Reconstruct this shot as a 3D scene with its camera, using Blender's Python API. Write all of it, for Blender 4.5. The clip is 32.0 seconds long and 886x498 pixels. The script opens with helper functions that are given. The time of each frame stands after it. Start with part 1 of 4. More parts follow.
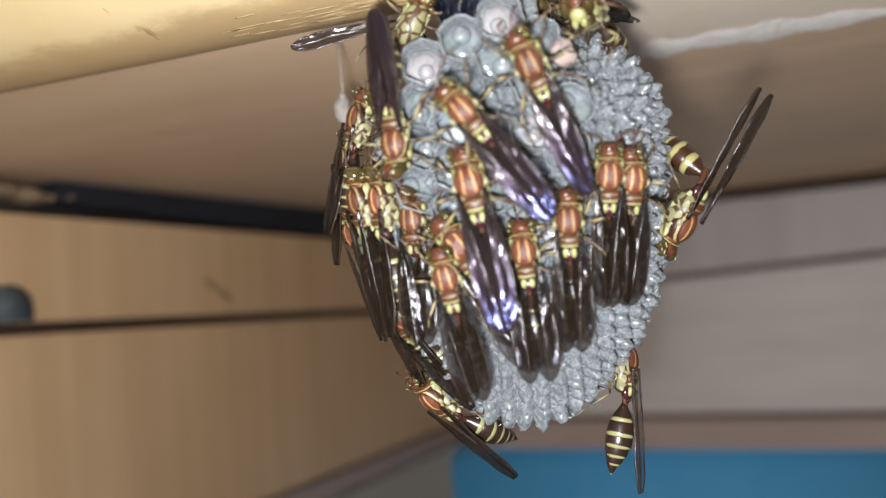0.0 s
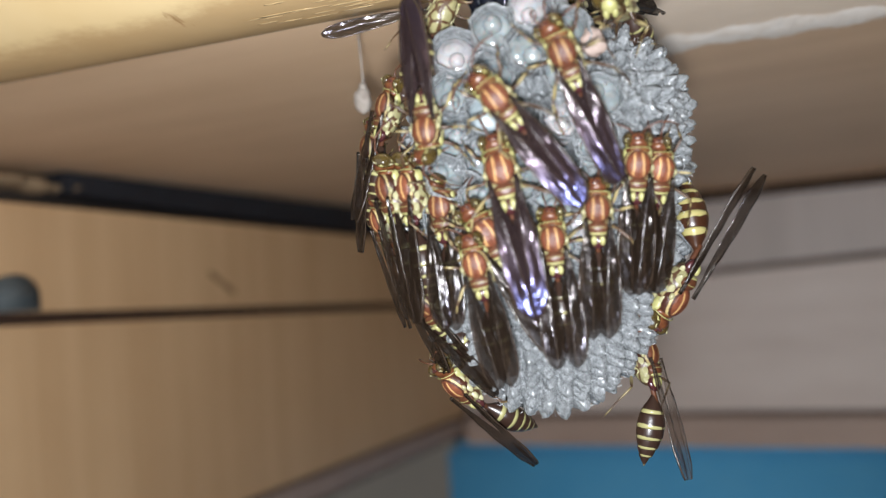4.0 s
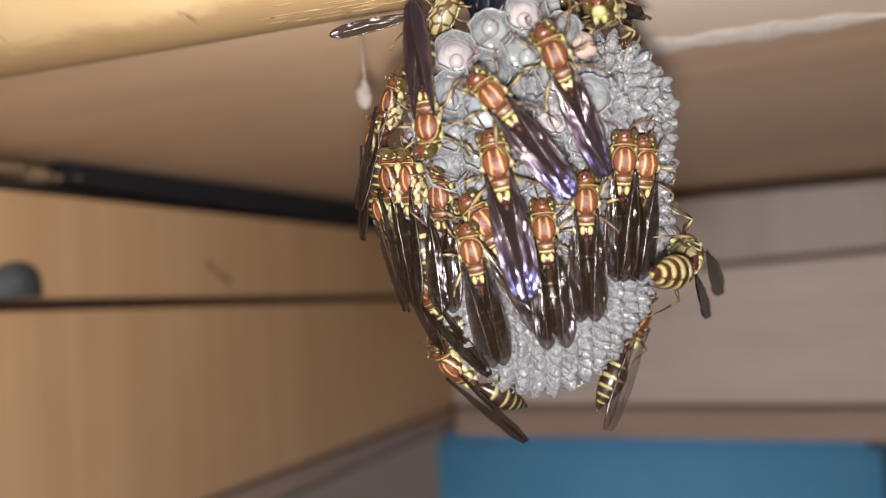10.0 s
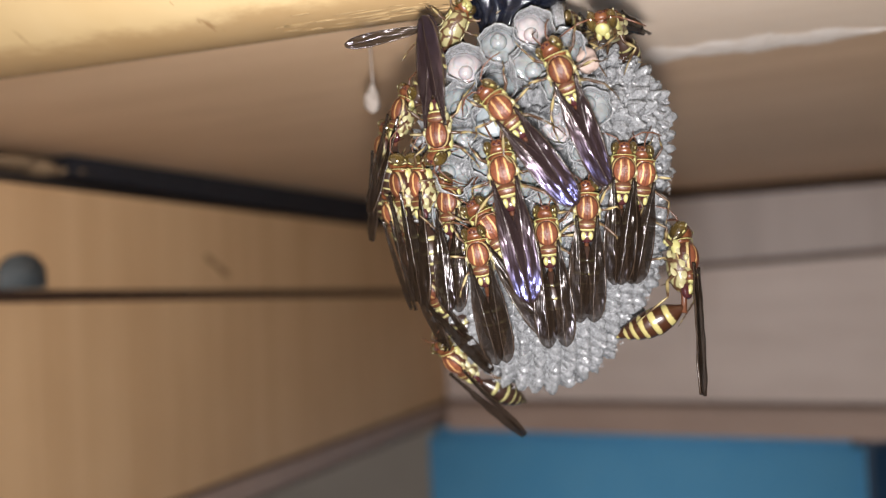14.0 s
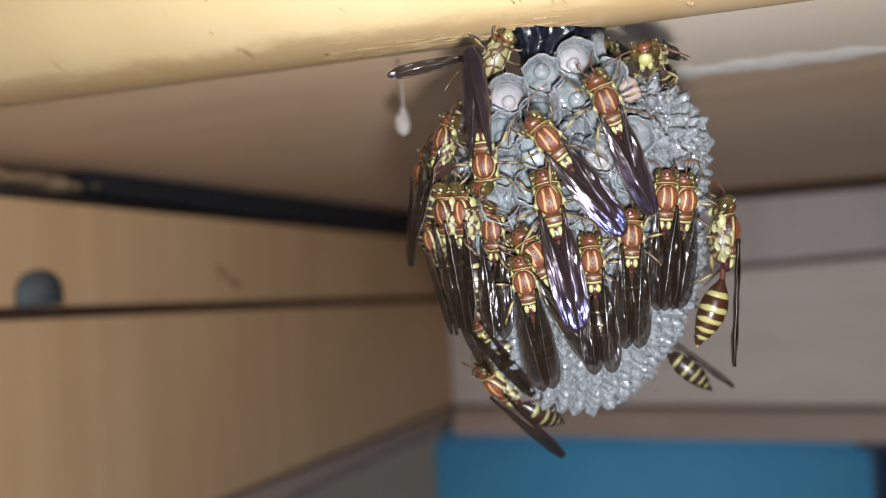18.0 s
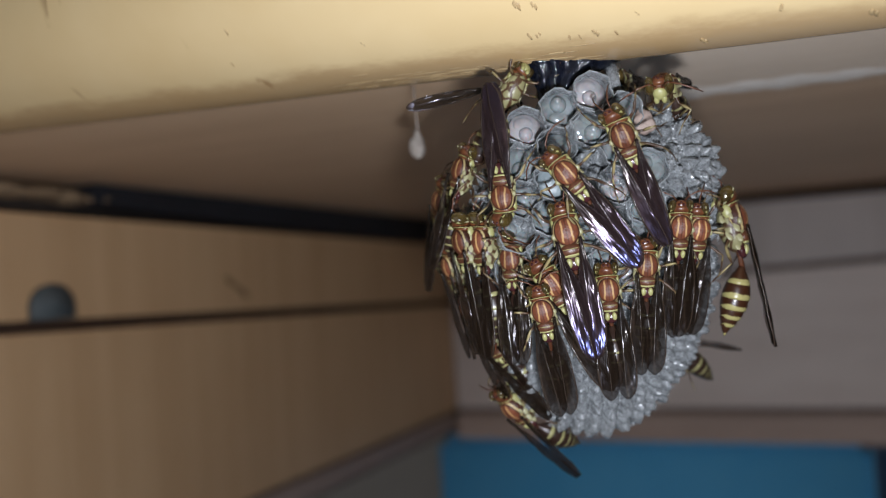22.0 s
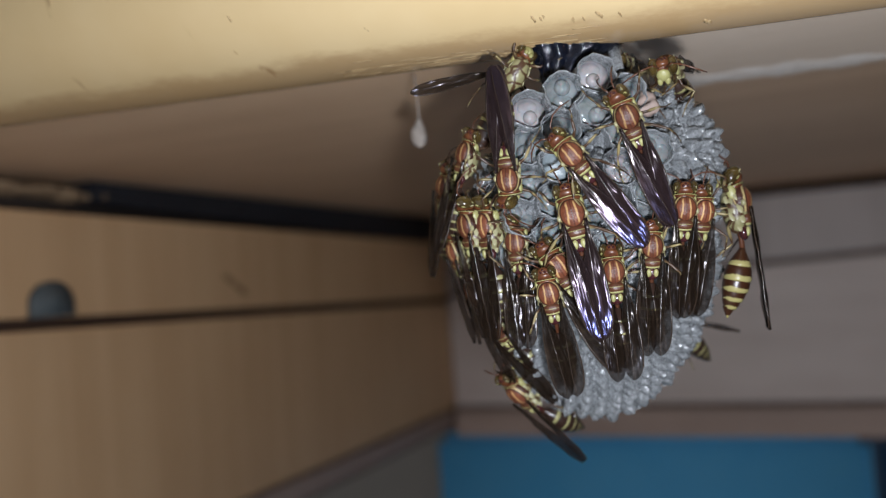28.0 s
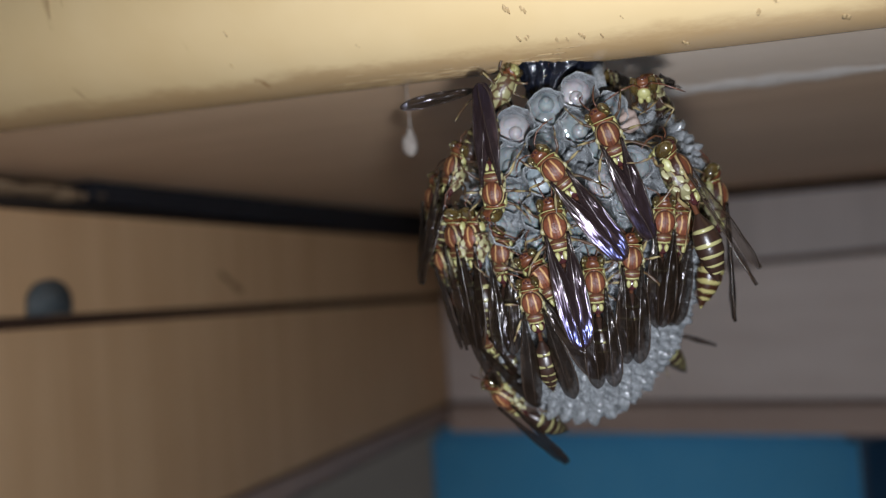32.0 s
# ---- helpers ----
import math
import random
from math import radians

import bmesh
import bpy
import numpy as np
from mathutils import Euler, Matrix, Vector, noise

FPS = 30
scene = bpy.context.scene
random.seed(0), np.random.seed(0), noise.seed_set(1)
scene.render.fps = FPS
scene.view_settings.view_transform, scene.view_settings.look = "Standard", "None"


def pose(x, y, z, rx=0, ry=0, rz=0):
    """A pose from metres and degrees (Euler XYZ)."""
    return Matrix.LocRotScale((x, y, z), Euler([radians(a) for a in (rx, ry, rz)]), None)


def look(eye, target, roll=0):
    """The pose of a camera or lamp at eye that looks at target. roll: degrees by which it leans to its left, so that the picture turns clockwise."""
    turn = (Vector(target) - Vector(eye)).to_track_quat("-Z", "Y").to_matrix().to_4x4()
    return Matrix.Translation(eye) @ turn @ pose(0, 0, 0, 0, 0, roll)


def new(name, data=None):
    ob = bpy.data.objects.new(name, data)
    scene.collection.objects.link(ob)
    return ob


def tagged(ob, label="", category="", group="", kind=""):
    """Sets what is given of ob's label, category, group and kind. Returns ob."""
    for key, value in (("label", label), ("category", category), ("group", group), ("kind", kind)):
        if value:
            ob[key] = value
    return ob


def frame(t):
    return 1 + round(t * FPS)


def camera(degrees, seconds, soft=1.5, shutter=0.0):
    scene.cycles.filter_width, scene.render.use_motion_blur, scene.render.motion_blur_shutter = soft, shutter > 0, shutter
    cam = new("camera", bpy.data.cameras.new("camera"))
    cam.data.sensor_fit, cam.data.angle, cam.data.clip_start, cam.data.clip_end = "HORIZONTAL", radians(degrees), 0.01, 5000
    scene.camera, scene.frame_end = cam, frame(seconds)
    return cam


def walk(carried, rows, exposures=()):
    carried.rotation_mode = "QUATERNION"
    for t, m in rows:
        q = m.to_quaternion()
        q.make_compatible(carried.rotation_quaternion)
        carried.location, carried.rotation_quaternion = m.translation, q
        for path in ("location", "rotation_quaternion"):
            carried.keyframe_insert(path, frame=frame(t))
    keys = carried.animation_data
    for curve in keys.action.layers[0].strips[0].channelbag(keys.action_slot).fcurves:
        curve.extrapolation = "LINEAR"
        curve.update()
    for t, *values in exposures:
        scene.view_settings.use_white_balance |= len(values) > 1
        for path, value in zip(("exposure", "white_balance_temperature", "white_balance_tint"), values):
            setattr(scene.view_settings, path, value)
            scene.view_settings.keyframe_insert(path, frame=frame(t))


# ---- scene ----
cam = camera(54.5, 32.0, soft=1.2)
cam.data.dof.use_dof = True
cam.data.dof.focus_distance, cam.data.dof.aperture_fstop = 0.112, 14.0
METRES, EYE, TILT, LEAN, TURN = 0.12, 1.5, 3.2, 4.5, 0.0
ROWS = [
    (0.0, 0.0, 0.0, 0.0, 0.0, 0.0, -0.0),
    (0.5, -0.0132, 0.0046, -0.0075, -0.01, 0.04, 0.08),
    (1.0, -0.0102, -0.0085, -0.0072, -0.03, -0.0, 0.24),
    (1.5, -0.0076, -0.0037, -0.0101, -0.06, 0.0, 0.34),
    (2.0, 0.0039, -0.0027, -0.0151, -0.08, 0.02, 0.38),
    (2.5, 0.0007, 0.001, -0.022, -0.17, -0.08, 0.23),
    (3.0, -0.001, -0.0143, 0.0078, -0.0, 0.09, -0.22),
    (3.5, -0.0241, -0.0172, 0.0131, -0.39, -0.04, -0.39),
    (4.0, -0.0344, -0.0076, -0.0116, -0.48, -0.09, -0.57),
    (4.5, -0.0305, -0.0056, -0.0235, -0.54, -0.13, -0.58),
    (6.5, -0.0394, -0.0167, -0.0183, -0.84, -0.14, -0.51),
    (7.0, -0.033, -0.0324, -0.0125, -0.86, -0.13, -0.51),
    (7.5, -0.0121, -0.0288, -0.0252, -0.94, -0.22, -0.69),
    (8.0, -0.0074, -0.0374, -0.0076, -0.97, -0.3, -0.78),
    (8.5, -0.0196, -0.0413, -0.0161, -0.99, -0.29, -0.78),
    (9.0, -0.0188, -0.0383, -0.0207, -1.02, -0.31, -0.83),
    (9.5, -0.0325, -0.0486, -0.0286, -1.13, -0.32, -1.05),
    (10.0, -0.0442, -0.0665, -0.0186, -1.17, -0.42, -1.16),
    (10.5, -0.0561, -0.0783, -0.0069, -1.27, -0.43, -1.09),
    (11.0, -0.0567, -0.0863, -0.0038, -1.26, -0.38, -1.23),
    (11.5, -0.0414, -0.0966, 0.0304, -1.43, -0.55, -1.38),
    (12.0, -0.0594, -0.0936, 0.0111, -1.54, -0.64, -1.69),
    (12.5, -0.0671, -0.0917, -0.0074, -1.62, -0.76, -2.08),
    (13.0, -0.0502, -0.0841, -0.0323, -1.74, -0.8, -2.18),
    (13.5, -0.0539, -0.1025, -0.0217, -1.77, -0.79, -2.02),
    (14.0, -0.0634, -0.1127, -0.0106, -1.77, -0.76, -1.99),
    (14.5, -0.0743, -0.1207, -0.0112, -1.83, -0.79, -1.85),
    (16.5, -0.0817, -0.1319, 0.0177, -2.07, -0.79, -1.34),
    (17.0, -0.0848, -0.1417, 0.0169, -2.0, -0.78, -1.43),
    (17.5, -0.0915, -0.1319, 0.0081, -2.04, -0.79, -1.55),
    (18.0, -0.1212, -0.1206, 0.0185, -2.21, -0.74, -1.43),
    (18.5, -0.126, -0.1229, 0.0248, -2.15, -0.77, -1.53),
    (19.0, -0.1439, -0.1216, 0.0168, -2.06, -0.82, -1.64),
    (19.5, -0.147, -0.1337, 0.0415, -2.02, -0.8, -1.75),
    (20.0, -0.1353, -0.1345, 0.0598, -2.06, -0.8, -1.66),
    (20.5, -0.1475, -0.1315, 0.0524, -2.18, -0.84, -1.59),
    (21.0, -0.1384, -0.1333, 0.0503, -2.13, -0.85, -1.51),
    (21.5, -0.1386, -0.1363, 0.0517, -2.13, -0.87, -1.35),
    (22.0, -0.1449, -0.1417, 0.0533, -2.24, -0.87, -1.14),
    (22.5, -0.1632, -0.1448, 0.0522, -2.19, -0.85, -1.11),
    (23.0, -0.1544, -0.1443, 0.0482, -2.21, -0.86, -0.99),
    (23.5, -0.1331, -0.1408, 0.0482, -2.26, -0.9, -0.89),
    (24.0, -0.1458, -0.1405, 0.0481, -2.24, -0.83, -0.79),
    (24.5, -0.155, -0.1416, 0.0541, -2.24, -0.83, -0.74),
    (25.0, -0.1179, -0.1427, 0.0504, -2.22, -0.85, -0.56),
    (25.5, -0.1169, -0.1494, 0.0589, -2.32, -0.8, -0.46),
    (27.5, -0.1367, -0.1445, 0.0385, -2.35, -0.78, -0.66),
    (28.0, -0.1571, -0.1435, 0.0328, -2.61, -0.75, -0.6),
    (28.5, -0.161, -0.1372, 0.0088, -2.62, -0.79, -0.69),
    (29.0, -0.1502, -0.1474, 0.0223, -2.59, -0.83, -0.64),
    (29.5, -0.1534, -0.1671, 0.0281, -2.62, -0.75, -0.63),
    (30.0, -0.1506, -0.1651, 0.0234, -2.62, -0.79, -0.68),
    (30.5, -0.1604, -0.1701, 0.0317, -2.69, -0.71, -0.84),
    (31.0, -0.1591, -0.1827, 0.0351, -2.83, -0.77, -0.91),
    (31.5, -0.1525, -0.1911, 0.0388, -2.87, -0.83, -0.95),
    (32.0, -0.1491, -0.1788, 0.0533, -2.86, -1.19, -0.95),
]
walk(cam, [(t, pose(0, 0, EYE, TILT, LEAN, TURN) @ pose(METRES * x, METRES * y, METRES * z, 90 + pitch, roll, yaw)) for t, x, y, z, yaw, pitch, roll in ROWS], exposures=[(0,1.03,6200,9.5),(4.5,1.03,6200,9.5),(6.5,1.04,6450,12.5),(8,1.07,7050,19.5),(10.2,1.09,7000,19.5),(10.8,1.07,6450,12.5),(12,1.05,6800,16.5),(13,1.08,7200,21.5),(13.6,1.08,6900,17.5),(14.5,1.07,6800,16.5),(17,0.88,6200,11),(19,0.8,6150,11),(20,0.36,6000,11.5),(20.6,0.08,5950,11.5),(25.5,0.08,5950,11.5),(28.3,0.18,5950,11.5),(28.8,0.68,6550,17),(29.1,0.68,6550,17),(29.5,0.48,6200,14),(30,0.5,6550,19),(30.4,0.42,6350,16.5),(30.8,0.35,6250,15.5),(31.0,0.14,6100,13),(32,0.07,5950,11.5)])
from mathutils import kdtree

MM = 0.001
UP = Vector((0, 0, EYE))


# ---- light ----
world = bpy.data.worlds.new("world")
scene.world = world
world.use_nodes = True
# ambient fill added to lift the rear wall, with no source of its own
world.node_tree.nodes["Background"].inputs[0].default_value = (1.0, 0.95, 0.9, 1)
world.node_tree.nodes["Background"].inputs[1].default_value = 0.34

torch = bpy.data.lights.new("torch", "SPOT")
torch.energy = 0.9
torch.color = (0.97, 0.985, 1.0)
torch.shadow_soft_size = 0.005
torch.spot_size, torch.spot_blend = radians(150), 0.9
torch_ob = new("torch", torch)
torch_ob.matrix_world = look((-0.008, -0.017, EYE - 0.014), (0.0, 0.3, EYE), 0)


# ---- materials ----
def links(mat):
    return mat.node_tree.nodes, mat.node_tree.links


def material(name, rough=0.5, metal=0.0, spec=0.5, coat=0.0, sss=0.0):
    mat = bpy.data.materials.new(name)
    mat.use_nodes = True
    b = mat.node_tree.nodes["Principled BSDF"]
    b.inputs["Roughness"].default_value, b.inputs["Metallic"].default_value = rough, metal
    b.inputs["Specular IOR Level"].default_value, b.inputs["Coat Weight"].default_value = spec, coat
    b.inputs["Subsurface Weight"].default_value = sss
    b.inputs["Subsurface Scale"].default_value = 0.0008
    return mat, b


def node(mat, kind, **values):
    n = mat.node_tree.nodes.new(kind)
    for key, value in values.items():
        if key == "op":
            n.operation = value
        elif key == "blend":
            n.blend_type = value
        else:
            n.inputs[key.replace("_", " ")].default_value = value
    return n


def wire(mat, a, b):
    mat.node_tree.links.new(a, b)


def coords(mat, scale=(1, 1, 1), source="Object"):
    tc = node(mat, "ShaderNodeTexCoord")
    mp = node(mat, "ShaderNodeMapping")
    mp.inputs["Scale"].default_value = scale
    wire(mat, tc.outputs[source], mp.inputs["Vector"])
    return mp.outputs["Vector"]


def noise_tex(mat, vec, scale, detail=4, rough=0.6, distort=0.0):
    n = node(mat, "ShaderNodeTexNoise", Scale=scale, Detail=detail, Roughness=rough, Distortion=distort)
    wire(mat, vec, n.inputs["Vector"])
    return n.outputs["Fac"]


def ramp(mat, fac, stops):
    r = node(mat, "ShaderNodeValToRGB")
    el = r.color_ramp.elements
    while len(el) < len(stops):
        el.new(0.5)
    for e, (p, c) in zip(el, stops):
        e.position, e.color = p, (*c, 1) if len(c) == 3 else c
    wire(mat, fac, r.inputs["Fac"])
    return r.outputs["Color"]


def mix(mat, fac, a, b, blend="MIX"):
    m = mat.node_tree.nodes.new("ShaderNodeMix")
    m.data_type, m.blend_type = "RGBA", blend
    for value, socket in ((fac, m.inputs[0]), (a, m.inputs[6]), (b, m.inputs[7])):
        if isinstance(value, (int, float)):
            socket.default_value = value
        elif isinstance(value, tuple):
            socket.default_value = (*value, 1)
        else:
            wire(mat, value, socket)
    return m.outputs[2]


def calc(mat, op, a, b=0.0, c=0.0):
    m = node(mat, "ShaderNodeMath", op=op)
    for value, socket in zip((a, b, c), m.inputs):
        if isinstance(value, (int, float)):
            socket.default_value = value
        else:
            wire(mat, value, socket)
    return m.outputs[0]


def soft_step(mat, value, low, high):
    m = node(mat, "ShaderNodeMapRange")
    m.interpolation_type = "SMOOTHSTEP"
    m.inputs[1].default_value, m.inputs[2].default_value = low, high
    wire(mat, value, m.inputs[0])
    return m.outputs[0]


def bump(mat, bsdf, height, strength, distance):
    b = node(mat, "ShaderNodeBump", Strength=strength, Distance=distance)
    wire(mat, height, b.inputs["Height"])
    wire(mat, b.outputs["Normal"], bsdf.inputs["Normal"])


def wood(name, light, dark, grain, rough=0.45, stripes=1.0):
    """Veneer with its grain along the axis where grain is smallest."""
    mat, b = material(name, rough)
    broad = noise_tex(mat, coords(mat, grain), 26, 3, 0.55, 0.3)
    fine = noise_tex(mat, coords(mat, tuple(g * 7 for g in grain)), 60, 6, 0.7)
    blotch = noise_tex(mat, coords(mat), 14, 3)
    c = ramp(mat, broad, [(0.3, dark), (0.5, tuple((p + q) / 2 for p, q in zip(light, dark))), (0.72, light)])
    c = mix(mat, 0.22 * stripes, c, ramp(mat, fine, [(0.3, dark), (0.7, light)]))
    c = mix(mat, 0.25, c, ramp(mat, blotch, [(0.35, dark), (0.65, light)]))
    wire(mat, c, b.inputs["Base Color"])
    bump(mat, b, fine, 0.25, 0.0004)
    return mat


def speckled(name, base, other, scale, rough=0.5, spec=0.5, relief=0.0002, metal=0.0, coat=0.0, sss=0.0):
    mat, b = material(name, rough, metal, spec, coat, sss)
    v = coords(mat)
    n = noise_tex(mat, v, scale, 5, 0.65)
    big = noise_tex(mat, v, scale / 6, 3)
    c = mix(mat, ramp(mat, n, [(0.38, (0, 0, 0)), (0.64, (1, 1, 1))]), base, other)
    c = mix(mat, 0.3, c, ramp(mat, big, [(0.35, base), (0.65, other)]))
    wire(mat, c, b.inputs["Base Color"])
    if relief:
        bump(mat, b, n, 0.6, relief)
    return mat


veneer = wood("oak_veneer", (0.72, 0.485, 0.27), (0.56, 0.345, 0.175), (3.0, 3.0, 0.12))
veneer_flat = wood("ash_board", (0.68, 0.60, 0.555), (0.55, 0.465, 0.42), (0.4, 0.4, 2.5))
veneer_up = wood("ash_panel", (0.53, 0.47, 0.445), (0.40, 0.35, 0.325), (2.2, 2.2, 0.2))
board_under = wood("raw_board", (0.77, 0.545, 0.355), (0.61, 0.405, 0.24), (0.5, 3.0, 3.0))
batten_wood = wood("pale_batten", (0.46, 0.345, 0.285), (0.35, 0.25, 0.20), (0.5, 3.0, 3.0))
lath_paint = wood("pale_lath", (0.84, 0.70, 0.56), (0.72, 0.57, 0.43), (0.5, 3.0, 3.0))
mark_brown = speckled("brown_mark", (0.20, 0.12, 0.055), (0.28, 0.17, 0.08), 300, 0.7)
smudge_brown = speckled("brown_smudge", (0.36, 0.24, 0.11), (0.48, 0.35, 0.18), 900, 0.5)
seam_dark = speckled("dark_joint", (0.035, 0.016, 0.008), (0.055, 0.026, 0.012), 300, 0.8)
joint_grey = speckled("grey_brown_joint", (0.12, 0.085, 0.07), (0.17, 0.125, 0.105), 200, 0.8)
gap_black = speckled("black_gap_strip", (0.012, 0.013, 0.018), (0.02, 0.022, 0.03), 200, 0.6)
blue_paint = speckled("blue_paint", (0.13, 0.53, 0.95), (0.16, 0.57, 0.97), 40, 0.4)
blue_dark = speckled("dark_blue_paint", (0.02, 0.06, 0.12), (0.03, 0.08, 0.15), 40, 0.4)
grey_dark = speckled("dark_brown_board", (0.035, 0.026, 0.020), (0.055, 0.041, 0.032), 60, 0.7)
bolt_metal = speckled("grey_fitting", (0.07, 0.085, 0.09), (0.11, 0.125, 0.13), 300, 0.7)
chipped = speckled("chipped_paint", (0.93, 0.86, 0.79), (0.82, 0.72, 0.62), 220, 0.7, relief=0.0006)
crumb = speckled("grey_filler", (0.34, 0.235, 0.135), (0.24, 0.16, 0.09), 260, 0.8, relief=0.0006)
plaster = speckled("room_plaster", (0.55, 0.52, 0.48), (0.6, 0.57, 0.52), 8, 0.8)


def pole_paint():
    mat, b = material("cream_lacquer", 0.27, spec=0.5, coat=0.2)
    v = coords(mat)
    c = ramp(mat, noise_tex(mat, v, 30, 4), [(0.3, (0.60, 0.44, 0.22)), (0.7, (0.66, 0.505, 0.275))])
    # scuffs: short dark smears, and a browner band with a ragged edge along the underside
    scuff = noise_tex(mat, coords(mat, (1.0, 0.35, 0.35)), 260, 3, 0.6)
    where = noise_tex(mat, v, 55, 2)
    s = calc(mat, "MULTIPLY", soft_step(mat, scuff, 0.66, 0.74), soft_step(mat, where, 0.5, 0.62))
    c = mix(mat, calc(mat, "MULTIPLY", s, 0.75), c, (0.22, 0.12, 0.05))
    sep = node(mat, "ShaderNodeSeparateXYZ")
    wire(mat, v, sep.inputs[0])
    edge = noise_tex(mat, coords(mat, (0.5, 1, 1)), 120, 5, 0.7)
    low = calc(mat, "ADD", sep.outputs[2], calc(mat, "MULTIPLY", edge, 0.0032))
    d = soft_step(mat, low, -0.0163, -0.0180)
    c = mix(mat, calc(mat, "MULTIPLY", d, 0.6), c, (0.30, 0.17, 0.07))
    wire(mat, c, b.inputs["Base Color"])
    bump(mat, b, noise_tex(mat, v, 90, 3), 0.15, 0.0006)
    return mat


def paper(name, pale, dark):
    """Chewed wood fibre: pale strands over dark pits, wet-looking here and there."""
    mat, b = material(name, 0.42, spec=0.9, coat=0.6)
    b.inputs["Coat Roughness"].default_value = 0.18
    v = coords(mat)
    n = noise_tex(mat, v, 1900, 6, 0.7, 1.2)
    strand = noise_tex(mat, coords(mat, (1, 1, 0.3)), 2400, 5, 0.75, 1.5)
    big = noise_tex(mat, v, 330, 4, 0.6, 0.6)
    high = (0.93 * pale, 0.975 * pale, pale)
    mid = tuple(h * 0.55 for h in high)
    low = (dark * 0.9, dark * 0.95, dark)
    c = ramp(mat, n, [(0.32, low), (0.47, mid), (0.64, high)])
    c = mix(mat, 0.4, c, ramp(mat, strand, [(0.40, low), (0.50, mid), (0.60, high)]))
    c = mix(mat, 0.3, c, ramp(mat, big, [(0.35, tuple(h * 0.4 for h in high)), (0.65, tuple(h * 0.75 for h in high))]))
    wire(mat, c, b.inputs["Base Color"])
    wire(mat, ramp(mat, noise_tex(mat, v, 1300, 4, 0.7, 1.5), [(0.43, (0.55, 0.55, 0.55)), (0.52, (0.10, 0.10, 0.10))]), b.inputs["Roughness"])
    bump(mat, b, calc(mat, "ADD", n, strand), 0.95, 0.00027)
    return mat


def banded(name, dark, light, low, high, wobble=0.25):
    """A body ring: dark, with a pale band along its rear rim. The ring's own length is 1 along x."""
    mat, b = material(name, 0.3, spec=0.6)
    v = coords(mat, source="Generated")
    sep = node(mat, "ShaderNodeSeparateXYZ")
    wire(mat, v, sep.inputs[0])
    n = noise_tex(mat, coords(mat), 420, 3)
    x = calc(mat, "ADD", sep.outputs[0], calc(mat, "MULTIPLY", calc(mat, "SUBTRACT", n, 0.5), wobble))
    side = calc(mat, "ABSOLUTE", calc(mat, "SUBTRACT", sep.outputs[1], 0.5))
    x = calc(mat, "SUBTRACT", x, calc(mat, "MULTIPLY", side, 0.35))
    m = calc(mat, "MULTIPLY", soft_step(mat, x, high, low), soft_step(mat, sep.outputs[0], 0.0, 0.04))
    gap = soft_step(mat, calc(mat, "ADD", side, calc(mat, "MULTIPLY", calc(mat, "SUBTRACT", n, 0.5), 0.10)), 0.015, 0.05)
    m = calc(mat, "MULTIPLY", m, gap)
    wire(mat, mix(mat, m, mix(mat, n, dark, tuple(q * 1.8 for q in dark)), light), b.inputs["Base Color"])
    bump(mat, b, noise_tex(mat, coords(mat), 4000, 3), 0.2, 0.0001)
    return mat


def varied(mat, colour, low, high):
    """Each piece a little lighter or darker than its like."""
    info = mat.node_tree.nodes.new("ShaderNodeObjectInfo")
    grey = mat.node_tree.nodes.new("ShaderNodeCombineColor")
    k = calc(mat, "MULTIPLY_ADD", info.outputs["Random"], high - low, low)
    for i in range(3):
        wire(mat, k, grey.inputs[i])
    return mix(mat, 1.0, colour, grey.outputs[0], "MULTIPLY")


def shield():
    """Rust-brown back shield with two yellow lines and a yellow margin."""
    mat, b = material("rust_shield", 0.4, spec=0.4)
    v = coords(mat)
    sep = node(mat, "ShaderNodeSeparateXYZ")
    wire(mat, v, sep.inputs[0])
    n = noise_tex(mat, v, 1100, 4)
    wav = calc(mat, "MULTIPLY", calc(mat, "SUBTRACT", noise_tex(mat, v, 700, 2), 0.5), 0.22)
    xx = calc(mat, "DIVIDE", sep.outputs[0], 0.0021)
    yy = calc(mat, "DIVIDE", sep.outputs[1], 0.00182)
    r = calc(mat, "ADD", calc(mat, "MULTIPLY", xx, xx), calc(mat, "MULTIPLY", yy, yy))
    place = calc(mat, "ADD", calc(mat, "ABSOLUTE", yy), calc(mat, "ADD", wav, calc(mat, "MULTIPLY", xx, 0.06)))
    off = calc(mat, "ABSOLUTE", calc(mat, "SUBTRACT", place, 0.30))
    line = calc(mat, "MULTIPLY", soft_step(mat, off, 0.10, 0.03), soft_step(mat, r, 0.60, 0.38))
    line = calc(mat, "MULTIPLY", line, 0.85)
    edge = calc(mat, "ADD", r, wav)
    rim = calc(mat, "MULTIPLY", soft_step(mat, edge, 0.70, 0.75), soft_step(mat, edge, 0.89, 0.83))
    mid = soft_step(mat, calc(mat, "ABSOLUTE", yy), 0.07, 0.02)
    c = ramp(mat, n, [(0.3, (0.085, 0.0255, 0.013)), (0.7, (0.155, 0.049, 0.022))])
    c = mix(mat, calc(mat, "MULTIPLY", mid, 0.6), c, (0.035, 0.009, 0.006))
    suture = calc(mat, "MULTIPLY", soft_step(mat, calc(mat, "ADD", r, wav), 0.54, 0.62), 0.8)
    c = mix(mat, suture, c, (0.02, 0.007, 0.005))
    c = mix(mat, line, c, (0.42, 0.25, 0.10))
    c = mix(mat, rim, c, (0.33, 0.255, 0.115))
    wire(mat, varied(mat, c, 0.72, 1.25), b.inputs["Base Color"])
    bump(mat, b, noise_tex(mat, v, 3200, 4), 0.5, 0.00022)
    return mat


